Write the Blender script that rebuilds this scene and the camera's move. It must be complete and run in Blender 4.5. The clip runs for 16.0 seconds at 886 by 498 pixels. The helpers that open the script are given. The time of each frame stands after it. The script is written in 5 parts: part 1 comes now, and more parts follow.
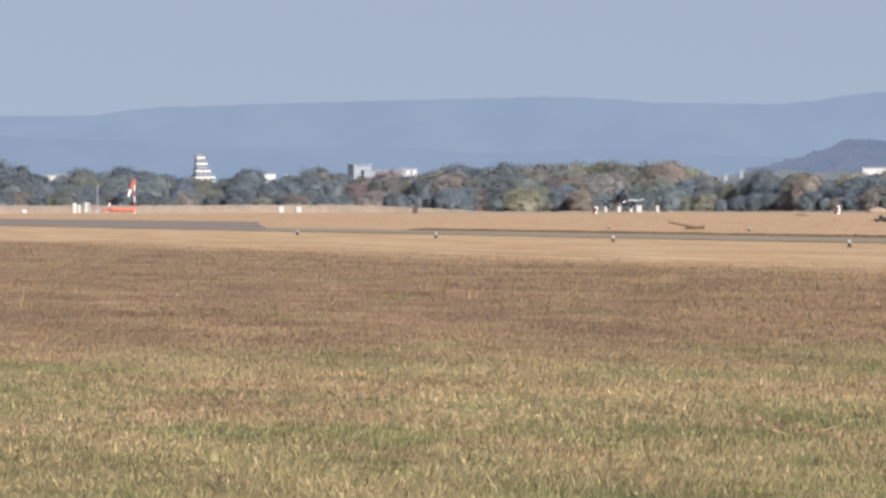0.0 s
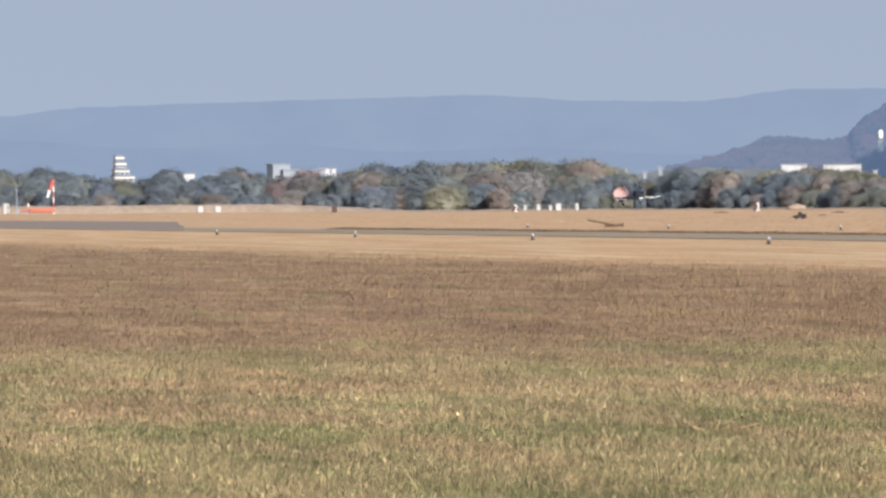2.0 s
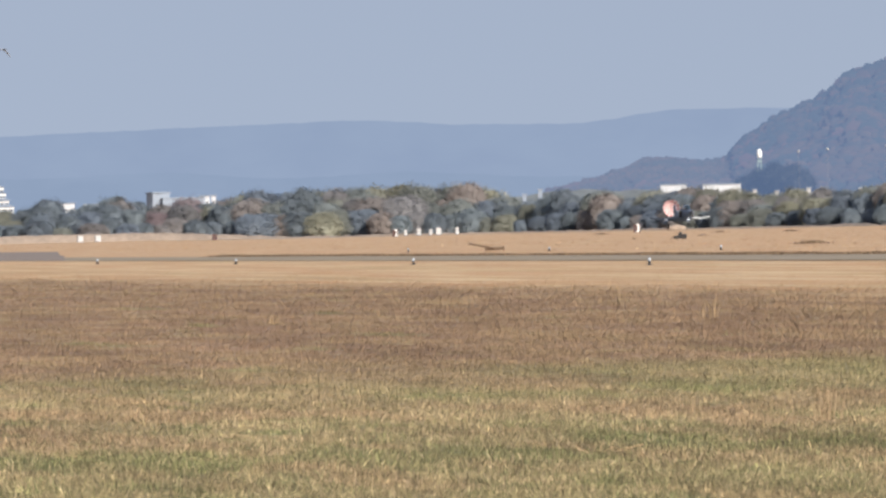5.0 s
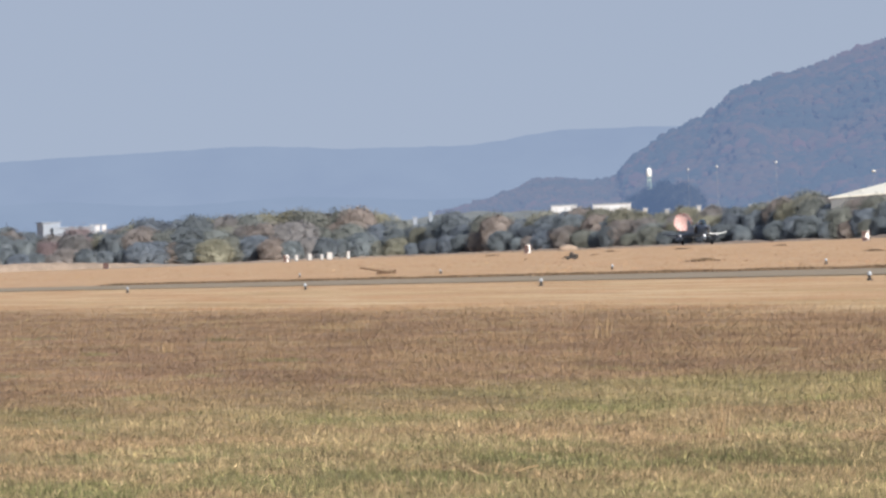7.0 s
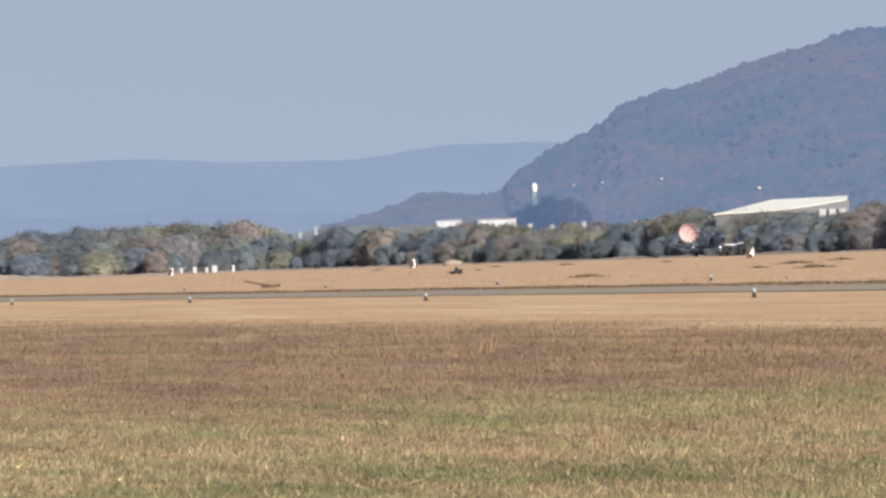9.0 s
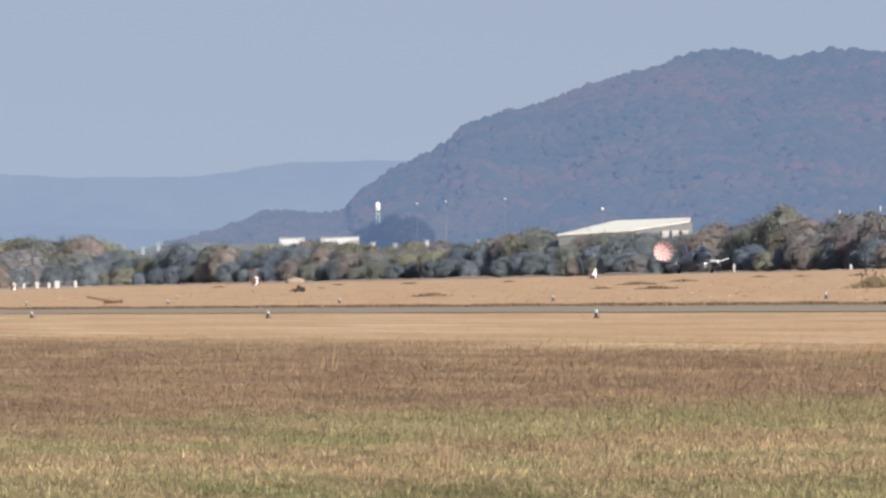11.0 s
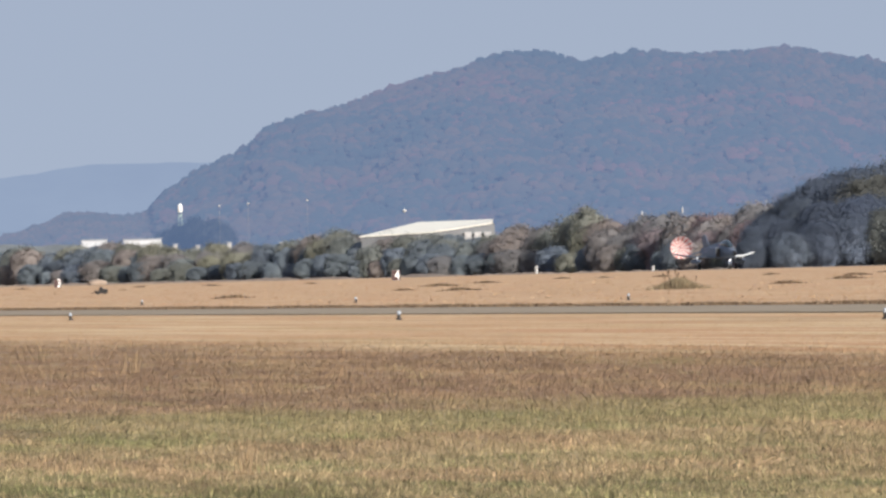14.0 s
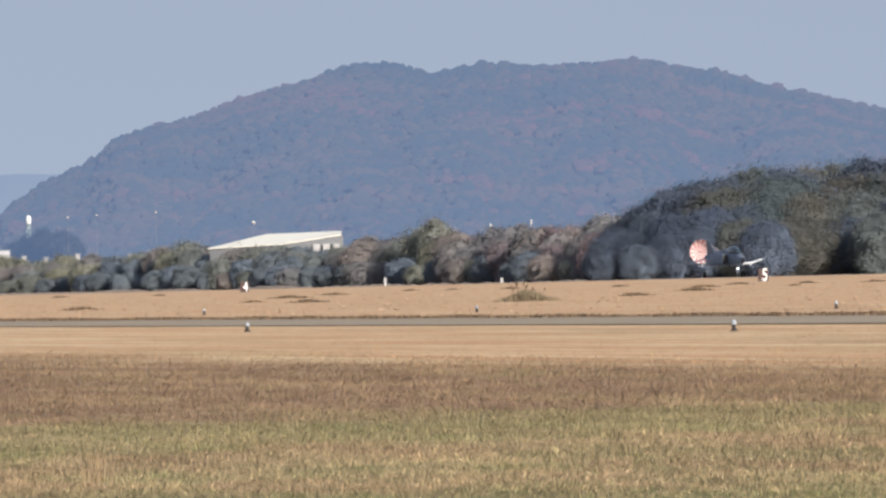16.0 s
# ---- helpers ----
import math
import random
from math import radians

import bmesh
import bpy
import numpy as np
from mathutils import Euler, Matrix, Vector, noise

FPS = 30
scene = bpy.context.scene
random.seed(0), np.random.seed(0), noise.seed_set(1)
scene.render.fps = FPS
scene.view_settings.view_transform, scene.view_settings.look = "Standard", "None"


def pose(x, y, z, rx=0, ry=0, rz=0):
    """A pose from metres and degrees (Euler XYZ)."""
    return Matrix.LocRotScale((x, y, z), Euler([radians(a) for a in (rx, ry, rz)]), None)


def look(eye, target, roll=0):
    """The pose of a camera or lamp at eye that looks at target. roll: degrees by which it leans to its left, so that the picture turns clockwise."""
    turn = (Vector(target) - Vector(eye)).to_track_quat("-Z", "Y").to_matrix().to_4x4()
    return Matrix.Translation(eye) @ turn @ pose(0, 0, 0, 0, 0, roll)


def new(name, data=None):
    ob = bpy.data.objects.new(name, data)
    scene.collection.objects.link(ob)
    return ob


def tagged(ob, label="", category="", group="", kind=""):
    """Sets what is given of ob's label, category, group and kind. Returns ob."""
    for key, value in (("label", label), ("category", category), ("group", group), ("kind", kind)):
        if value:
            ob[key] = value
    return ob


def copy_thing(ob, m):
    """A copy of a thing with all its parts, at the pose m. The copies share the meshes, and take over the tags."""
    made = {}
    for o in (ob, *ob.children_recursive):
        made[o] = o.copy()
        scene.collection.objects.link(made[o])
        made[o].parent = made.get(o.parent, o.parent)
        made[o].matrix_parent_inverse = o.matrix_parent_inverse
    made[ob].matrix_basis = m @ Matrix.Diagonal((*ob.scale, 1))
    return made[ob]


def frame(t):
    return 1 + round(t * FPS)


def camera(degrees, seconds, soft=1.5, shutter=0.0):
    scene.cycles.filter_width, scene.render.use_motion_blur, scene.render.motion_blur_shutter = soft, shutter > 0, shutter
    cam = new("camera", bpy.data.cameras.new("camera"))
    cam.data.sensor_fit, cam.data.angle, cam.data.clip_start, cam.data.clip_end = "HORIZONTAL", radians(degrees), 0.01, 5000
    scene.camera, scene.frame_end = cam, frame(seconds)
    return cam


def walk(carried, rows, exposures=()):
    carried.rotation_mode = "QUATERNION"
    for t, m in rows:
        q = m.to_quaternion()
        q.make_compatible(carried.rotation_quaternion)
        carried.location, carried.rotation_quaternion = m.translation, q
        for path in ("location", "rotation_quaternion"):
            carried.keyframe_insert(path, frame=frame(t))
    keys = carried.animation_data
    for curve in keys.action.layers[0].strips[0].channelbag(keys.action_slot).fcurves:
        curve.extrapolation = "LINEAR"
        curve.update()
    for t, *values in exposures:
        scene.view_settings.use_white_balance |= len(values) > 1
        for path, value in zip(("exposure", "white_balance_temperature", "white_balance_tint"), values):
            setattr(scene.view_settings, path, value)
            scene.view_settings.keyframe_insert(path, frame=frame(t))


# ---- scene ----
cam = camera(5.61, 16.0, soft=2.6)
EYE = 1.61


def at(bearing, d, z=0.0):
    """A place d metres off the tripod; bearings in degrees from the line of the runway (-X), growing to the right."""
    b = radians(bearing)
    return Vector((-d * math.cos(b), d * math.sin(b), z))


# seconds, bearing, pitch, roll of the panning camera
PAN = [
    (0.0, 7.9286, -0.2623, -0.085),
    (0.5, 8.0366, -0.2757, 0.254),
    (1.0, 8.1618, -0.2701, 0.274),
    (1.5, 8.3067, -0.2863, 0.028),
    (2.0, 8.4386, -0.2717, -0.391),
    (2.5, 8.5207, -0.2479, -0.593),
    (3.0, 8.6157, -0.2364, -0.609),
    (3.5, 8.7431, -0.191, -0.627),
    (4.0, 8.8999, -0.158, -0.743),
    (6.5, 9.7085, -0.0435, -2.233),
    (7.0, 9.8899, 0.0032, -2.342),
    (7.5, 10.0949, 0.0304, -1.944),
    (8.0, 10.3248, 0.0139, -2.067),
    (10.5, 11.3175, 0.1386, -1.413),
    (11.0, 11.6209, 0.1555, -1.368),
    (11.5, 11.843, 0.14, -1.447),
    (12.0, 12.0159, 0.1457, -1.412),
    (12.5, 12.1968, 0.163, -1.601),
    (13.0, 12.4017, 0.1545, -1.754),
    (13.5, 12.6225, 0.1588, -1.69),
    (14.0, 12.872, 0.1357, -1.45),
    (14.5, 13.1558, 0.1315, -1.494),
    (15.0, 13.366, 0.1492, -1.486),
    (15.5, 13.5592, 0.1521, -1.473),
    (16.0, 13.8334, 0.1876, -1.42),
]
walk(cam, [(t, look((0, 0, EYE), Vector((0, 0, EYE)) + at(b, 100 * math.cos(radians(p)), 100 * math.sin(radians(p))), roll))
           for t, b, p, roll in PAN])

# ---- world, sun, exposure ----
SUN_DIR = Vector((0.78, 0.40, 0.50)).normalized()
world = bpy.data.worlds.new("sky")
scene.world = world
world.use_nodes = True
wn, wl = world.node_tree.nodes, world.node_tree.links
sky = wn.new("ShaderNodeTexSky")
sky.sky_type, sky.sun_disc = "NISHITA", False
sky.sun_elevation = math.asin(SUN_DIR.z)
sky.sun_rotation = math.atan2(SUN_DIR.x, SUN_DIR.y)
sky.air_density, sky.dust_density, sky.ozone_density = 1.0, 1.2, 2.0
# a deep haze layer: the sky just over the land has the colour of the air higher up
dirn, lift = wn.new("ShaderNodeTexCoord"), wn.new("ShaderNodeVectorMath")
lift.operation, lift.inputs[1].default_value = "ADD", (0, 0, 0.30)
wl.new(dirn.outputs["Generated"], lift.inputs[0])
wl.new(lift.outputs["Vector"], sky.inputs["Vector"])
wn["Background"].inputs["Strength"].default_value = 0.114
pale = wn.new("ShaderNodeVectorMath")
pale.operation, pale.inputs[1].default_value = "MULTIPLY", (1.45, 1.10, 0.88)
wl.new(sky.outputs["Color"], pale.inputs[0])
veil = wn.new("ShaderNodeMix")
veil.data_type = "RGBA"
veil.inputs[0].default_value, veil.inputs[7].default_value = 0.6, (2.46, 2.84, 3.66, 1)
wl.new(pale.outputs["Vector"], veil.inputs[6])
wl.new(veil.outputs[2], wn["Background"].inputs["Color"])
sun = new("sun", bpy.data.lights.new("sun", "SUN"))
sun.data.energy, sun.data.angle, sun.data.color = 4.8, radians(0.6), (1.0, 0.95, 0.87)
sun.matrix_world = look(SUN_DIR * 50, (0, 0, 0))
scene.view_settings.exposure = 0.45


# ---- materials ----
def material(name, colour, rough=0.8, metal=0.0, spread=0.25, scale=3.0, bump=0.0, second=None, by_object=0.0, by_island=0.0, emit=0.0):
    """A surface with two scales of colour variation, and bump; by_object / by_island vary single pieces."""
    m = bpy.data.materials.new(name)
    m.use_nodes = True
    n, l = m.node_tree.nodes, m.node_tree.links
    b = n["Principled BSDF"]
    b.inputs["Roughness"].default_value, b.inputs["Metallic"].default_value = rough, metal
    geo = n.new("ShaderNodeTexCoord")
    big, small = n.new("ShaderNodeTexNoise"), n.new("ShaderNodeTexNoise")
    big.inputs["Scale"].default_value, small.inputs["Scale"].default_value = scale * 0.2, scale * 2.2
    big.inputs["Detail"].default_value, small.inputs["Detail"].default_value = 3, 5
    for t in (big, small):
        l.new(geo.outputs["Object"], t.inputs["Vector"])
    add = n.new("ShaderNodeMath")
    add.operation = "ADD"
    l.new(big.outputs["Fac"], add.inputs[0])
    l.new(small.outputs["Fac"], add.inputs[1])
    value = n.new("ShaderNodeMapRange")
    value.inputs["From Min"].default_value, value.inputs["From Max"].default_value = 0.6, 1.4
    value.inputs["To Min"].default_value, value.inputs["To Max"].default_value = 1 - spread, 1 + spread
    l.new(add.outputs[0], value.inputs["Value"])
    mix = n.new("ShaderNodeMix")
    mix.data_type = "RGBA"
    mix.inputs[6].default_value, mix.inputs[7].default_value = (*colour, 1), (*(second or colour), 1)
    mix.inputs[0].default_value = 0.0
    bright = value.outputs["Result"]
    if by_object or by_island:
        info = n.new("ShaderNodeObjectInfo" if by_object else "ShaderNodeNewGeometry")
        rnd = info.outputs["Random" if by_object else "Random Per Island"]
        vary = n.new("ShaderNodeMapRange")
        amount = by_object or by_island
        vary.inputs["To Min"].default_value, vary.inputs["To Max"].default_value = 1 - amount, 1 + amount
        l.new(rnd, vary.inputs["Value"])
        mul = n.new("ShaderNodeMath")
        mul.operation = "MULTIPLY"
        l.new(bright, mul.inputs[0])
        l.new(vary.outputs["Result"], mul.inputs[1])
        bright = mul.outputs[0]
        if second:
            whirl = n.new("ShaderNodeMath")
            whirl.operation = "MULTIPLY"
            whirl.inputs[1].default_value = 7.31
            frac = n.new("ShaderNodeMath")
            frac.operation = "FRACT"
            l.new(rnd, whirl.inputs[0])
            l.new(whirl.outputs[0], frac.inputs[0])
            l.new(frac.outputs[0], mix.inputs[0])
    elif second:
        l.new(big.outputs["Fac"], mix.inputs[0])
    tint = n.new("ShaderNodeVectorMath")
    tint.operation = "SCALE"
    l.new(mix.outputs[2], tint.inputs[0])
    l.new(bright, tint.inputs["Scale"])
    l.new(tint.outputs["Vector"], b.inputs["Base Color"])
    if bump:
        bp = n.new("ShaderNodeBump")
        bp.inputs["Strength"].default_value, bp.inputs["Distance"].default_value = 0.6, bump
        l.new(small.outputs["Fac"], bp.inputs["Height"])
        l.new(bp.outputs["Normal"], b.inputs["Normal"])
    if emit:
        b.inputs["Emission Color"].default_value = (*colour, 1)
        b.inputs["Emission Strength"].default_value = emit
    return m


def hazed_material(name, leaf, warm, rose, air):
    """Far autumn woodland, crown by crown and in broad stands; the blue light of the haze is put in as emission."""
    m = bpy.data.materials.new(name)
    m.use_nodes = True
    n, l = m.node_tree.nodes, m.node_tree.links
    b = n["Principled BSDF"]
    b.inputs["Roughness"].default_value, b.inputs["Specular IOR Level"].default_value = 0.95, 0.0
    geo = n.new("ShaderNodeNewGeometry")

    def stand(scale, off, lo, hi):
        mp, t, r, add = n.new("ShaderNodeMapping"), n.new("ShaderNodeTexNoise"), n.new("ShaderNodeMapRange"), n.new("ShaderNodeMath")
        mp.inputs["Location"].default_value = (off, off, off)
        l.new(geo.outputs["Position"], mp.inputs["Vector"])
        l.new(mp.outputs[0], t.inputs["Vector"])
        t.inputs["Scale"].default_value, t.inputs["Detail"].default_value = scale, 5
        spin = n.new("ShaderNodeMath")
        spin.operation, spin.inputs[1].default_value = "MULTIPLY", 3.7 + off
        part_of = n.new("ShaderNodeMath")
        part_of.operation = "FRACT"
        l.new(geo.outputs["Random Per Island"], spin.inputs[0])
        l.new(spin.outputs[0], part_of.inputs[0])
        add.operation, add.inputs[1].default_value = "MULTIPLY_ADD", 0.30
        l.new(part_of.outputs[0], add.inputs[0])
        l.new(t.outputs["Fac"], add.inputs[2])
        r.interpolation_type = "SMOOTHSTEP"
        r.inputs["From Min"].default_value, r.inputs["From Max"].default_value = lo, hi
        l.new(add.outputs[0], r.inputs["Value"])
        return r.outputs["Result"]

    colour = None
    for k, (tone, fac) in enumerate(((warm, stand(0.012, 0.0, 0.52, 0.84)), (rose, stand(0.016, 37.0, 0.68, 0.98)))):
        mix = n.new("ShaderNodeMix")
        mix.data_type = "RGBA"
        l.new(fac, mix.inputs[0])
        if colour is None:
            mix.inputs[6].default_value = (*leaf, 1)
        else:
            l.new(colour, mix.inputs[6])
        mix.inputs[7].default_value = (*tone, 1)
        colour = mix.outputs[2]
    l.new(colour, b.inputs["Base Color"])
    # blue glow that stands in for haze in front of the trees
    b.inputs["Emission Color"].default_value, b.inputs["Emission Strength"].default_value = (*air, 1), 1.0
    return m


def leaf_material(name, colour, second):
    """Leaves that let part of the sunlight through."""
    m = material(name, colour, 0.85, spread=0.25, scale=0.4, second=second, by_object=0.2)
    n, l = m.node_tree.nodes, m.node_tree.links
    b = n["Principled BSDF"]
    b.inputs["Specular IOR Level"].default_value = 0.2
    through_leaf, both = n.new("ShaderNodeBsdfTranslucent"), n.new("ShaderNodeMixShader")
    l.new(b.inputs["Base Color"].links[0].from_socket, through_leaf.inputs["Color"])
    both.inputs["Fac"].default_value = 0.4
    l.new(b.outputs[0], both.inputs[1])
    l.new(through_leaf.outputs[0], both.inputs[2])
    l.new(both.outputs[0], n["Material Output"].inputs["Surface"])
    return m


def grass_material(name, island):
    """Dry autumn grass in belts placed to fit the camera's view: olive nearest, a brown belt, then straw; patches of
    green and rust, stretched for that view, break the belts.
    """
    m = bpy.data.materials.new(name)
    m.use_nodes = True
    n, l = m.node_tree.nodes, m.node_tree.links
    b = n["Principled BSDF"]
    b.inputs["Roughness"].default_value = 0.75
    b.inputs["Specular IOR Level"].default_value = 0.25
    geo = n.new("ShaderNodeNewGeometry")
    sep = n.new("ShaderNodeSeparateXYZ")
    l.new(geo.outputs["Position"], sep.inputs[0])

    def tex(scale, detail, sx=1.0, sy=1.0, off=0.0):
        mp = n.new("ShaderNodeMapping")
        mp.inputs["Scale"].default_value = (sx, sy, 0.0)
        mp.inputs["Location"].default_value = (off, off * 0.7, 0)
        l.new(geo.outputs["Position"], mp.inputs["Vector"])
        t = n.new("ShaderNodeTexNoise")
        t.inputs["Scale"].default_value, t.inputs["Detail"].default_value = scale, detail
        l.new(mp.outputs[0], t.inputs["Vector"])
        return t.outputs["Fac"]

    def calc(op, a, c, d=0.0):
        t = n.new("ShaderNodeMath")
        t.operation = op
        for i, v in enumerate((a, c, d)):
            if isinstance(v, (int, float)):
                t.inputs[i].default_value = v
            else:
                l.new(v, t.inputs[i])
        return t.outputs[0]

    def blend(fac, a, c):
        t = n.new("ShaderNodeMix")
        t.data_type = "RGBA"
        l.new(fac, t.inputs[0])
        for i, v in ((6, a), (7, c)):
            if isinstance(v, tuple):
                t.inputs[i].default_value = (*v, 1)
            else:
                l.new(v, t.inputs[i])
        return t.outputs[2]

    def ramp(v, lo, hi):
        t = n.new("ShaderNodeMapRange")
        t.interpolation_type = "SMOOTHSTEP"
        t.inputs["From Min"].default_value, t.inputs["From Max"].default_value = lo, hi
        l.new(v, t.inputs["Value"])
        return t.outputs["Result"]

    # distance sideways from the camera, wavering
    y = calc("MULTIPLY_ADD", calc("SUBTRACT", tex(0.06, 3, off=2), 0.5), 16.0, sep.outputs["Y"])
    y2 = calc("MULTIPLY_ADD", calc("SUBTRACT", tex(0.05, 4, off=9), 0.5), 12.0, sep.outputs["Y"])
    near = blend(ramp(tex(0.14, 5, 1.0, 3.5, 3), 0.48, 0.64), OLIVE, GREEN)
    near = blend(ramp(tex(0.7, 3, 1.0, 2.0, 13), 0.52, 0.66), near, GREEN)
    near = blend(ramp(tex(0.11, 4, 1.0, 5.0, 21), 0.50, 0.62), near, RUST)
    near = blend(ramp(tex(0.5, 3, 1.0, 2.0, 27), 0.52, 0.70), near, STRAW)
    belt = blend(ramp(tex(0.09, 4, 1.0, 5.0, 33), 0.38, 0.58), BROWN, UMBER)
    belt = blend(ramp(tex(0.12, 4, 0.8, 5.0, 54), 0.61, 0.75), belt, GREEN)
    belt = blend(ramp(tex(0.3, 4, 1.0, 3.0, 71), 0.58, 0.76), belt, STRAW)
    belt = blend(ramp(tex(0.4, 3, 1.0, 3.0, 77), 0.56, 0.70), belt, OLIVE)
    straw = blend(ramp(tex(1.0, 4, 0.02, 0.5, 80), 0.34, 0.58), STRAW, ORANGE)
    straw = blend(ramp(tex(1.0, 5, 0.03, 0.8, 95), 0.42, 0.64), straw, BLEACHED)
    straw = blend(ramp(tex(1.0, 5, 0.018, 0.22, 15), 0.50, 0.76), straw, RUST)
    straw = blend(ramp(tex(1.0, 6, 0.03, 0.5, 45), 0.58, 0.74), straw, BROWN)
    straw = blend(calc("MULTIPLY", ramp(tex(1.0, 5, 0.022, 0.35, 60), 0.52, 0.68), 0.5), straw, HAY)
    # rosier beyond the taxiway
    straw = blend(calc("MULTIPLY", ramp(sep.outputs["Y"], 78.0, 92.0), 0.28), straw, ROSY)
    # down the field: tufted olive, a rusty strip, a green one, then the brown belt
    down = calc("MULTIPLY_ADD", calc("SUBTRACT", tex(0.05, 5, 1.0, 4.0, 5), 0.5), 34.0, calc("MULTIPLY", sep.outputs["X"], -1.0))

    def strip(lo, hi, power, gate):
        return calc("MULTIPLY", calc("MULTIPLY", ramp(down, lo - 3, lo + 3), ramp(down, hi + 3, hi - 3)), calc("MULTIPLY", gate, power))

    col = blend(ramp(down, 90.0, 110.0), near, belt)
    col = blend(strip(89.0, 104.0, 0.45, ramp(y, 12.0, 20.0)), col, GREEN)
    col = blend(strip(76.0, 86.0, 0.5, ramp(y, 11.0, 17.0)), col, RUST)
    col = blend(calc("MULTIPLY", ramp(down, 70.0, 56.0), 0.3), col, GREEN)
    col = blend(calc("MULTIPLY", ramp(tex(1.1, 4, 1.0, 1.8, 61), 0.55, 0.64), calc("MULTIPLY", ramp(down, 90.0, 65.0), 0.75)), col, DEEP_GREEN)
    col = blend(ramp(y2, 36.0, 45.0), col, straw)
    v = calc("MULTIPLY_ADD", tex(1.3, 5), 0.6, 0.68)
    streak = calc("MULTIPLY", calc("SUBTRACT", tex(1.0, 5, 0.10, 0.55, 120), 0.52), ramp(y2, 44.0, 36.0))
    v = calc("MULTIPLY", v, calc("ADD", streak, 1.0))
    if island:
        # each tuft has its own lightness, and is more or less green or bleached; blades vary within it
        tone, hue = n.new("ShaderNodeAttribute"), n.new("ShaderNodeAttribute")
        tone.attribute_name, hue.attribute_name = "tone", "hue"
        v = calc("MULTIPLY", v, tone.outputs["Fac"])
        col = blend(calc("MULTIPLY", ramp(hue.outputs["Fac"], 0.62, 1.0), 0.75), col, BLEACHED)
        col = blend(calc("MULTIPLY", ramp(hue.outputs["Fac"], 0.34, 0.0), 0.60), col, DEEP_GREEN)
    s = n.new("ShaderNodeVectorMath")
    s.operation = "SCALE"
    l.new(col, s.inputs[0])
    l.new(v, s.inputs["Scale"])
    l.new(s.outputs["Vector"], b.inputs["Base Color"])
    return m


OLIVE, GREEN, RUST = (0.345, 0.262, 0.138), (0.222, 0.210, 0.088), (0.36, 0.242, 0.136)
DEEP_GREEN = (0.150, 0.165, 0.068)
BROWN, UMBER = (0.308, 0.203, 0.115), (0.250, 0.157, 0.098)
STRAW, ORANGE, BLEACHED = (0.430, 0.290, 0.158), (0.430, 0.245, 0.130), (0.535, 0.392, 0.238)
HAY, ROSY = (0.365, 0.272, 0.135), (0.425, 0.258, 0.165)
M_GROUND = grass_material("grass ground", False)
M_GRASS = grass_material("grass blades", True)
M_ASPHALT = material("weathered asphalt", (0.245, 0.190, 0.125), 0.9, spread=0.18, scale=0.3, second=(0.215, 0.180, 0.135))
M_APRON = material("dark weathered asphalt", (0.190, 0.150, 0.128), 0.9, spread=0.2, scale=0.3)
M_RUNWAY = material("runway concrete", (0.26, 0.25, 0.23), 0.9, spread=0.15, scale=0.4)
M_TUFT = material("dark dry weeds", (0.105, 0.07, 0.045), 0.9, spread=0.3, second=(0.16, 0.11, 0.065), by_island=0.4)
M_STALK = material("pale dry stalks", (0.36, 0.26, 0.155), 0.8, spread=0.2, second=(0.33, 0.23, 0.13), by_island=0.3)
M_BARK = material("bark", (0.10, 0.085, 0.07), 0.95, spread=0.3)
# leaf colours are lifted and blued, with the haze painted into them
LEAF_DARK = leaf_material("hazed evergreen leaves", (0.206, 0.240, 0.290), (0.230, 0.263, 0.283))
LEAF_BROWN = leaf_material("hazed browning leaves", (0.334, 0.287, 0.263), (0.276, 0.271, 0.278))
LEAF_OLIVE = leaf_material("hazed olive leaves", (0.325, 0.315, 0.244), (0.256, 0.281, 0.283))
# darker and bluer: shade on the wood is put into this leaf colour
LEAF_SHADED = leaf_material("leaves darkened for shade", (0.128, 0.155, 0.215), (0.140, 0.166, 0.206))
LEAF_WOOD = leaf_material("hazed mixed autumn leaves", (0.215, 0.198, 0.168), (0.148, 0.184, 0.192))
LEAF_RED = leaf_material("hazed reddish leaves", (0.304, 0.220, 0.229), (0.264, 0.229, 0.239))
M_SHRUB = material("dry shrub leaves", (0.215, 0.158, 0.098), 0.9, spread=0.3, second=(0.175, 0.146, 0.088), by_island=0.35)
# hill, foothill and grove glow with painted-in haze, strongest on the foothill
M_HILL = hazed_material("far woodland with haze glow", (0.020, 0.027, 0.026), (0.044, 0.034, 0.026), (0.058, 0.032, 0.028), (0.092, 0.132, 0.226))
M_FOOTHILL = hazed_material("foothill woodland with stronger haze glow", (0.016, 0.021, 0.020), (0.036, 0.027, 0.021), (0.046, 0.027, 0.024), (0.112, 0.149, 0.238))
M_GROVE = hazed_material("hazed trees at the hill's foot", (0.018, 0.024, 0.024), (0.026, 0.026, 0.024), (0.030, 0.026, 0.024), (0.072, 0.108, 0.188))
# field colour shifted to blue-grey to paint in the haze
M_FIELD = material("far fields tinted for haze", (0.145, 0.165, 0.19), 0.9, spread=0.35, scale=0.06, second=(0.175, 0.19, 0.18))
# building white taken down, so the haze sits in the colour
M_CHALK = material("white render dimmed for haze", (0.55, 0.57, 0.60), 0.7, spread=0.10, scale=0.3)
M_WHITE = material("white paint", (0.80, 0.80, 0.78), 0.5, spread=0.06, scale=0.5)
# low base colour gives the hangar walls their shade
M_SHADE = material("sheet wall darkened for shade", (0.15, 0.158, 0.168), 0.7, spread=0.1, scale=0.2)
# tower grey, dimmed in its colour to suggest haze
M_CONCRETE = material("pale concrete greyed for haze", (0.34, 0.37, 0.41), 0.8, spread=0.10, scale=0.3)
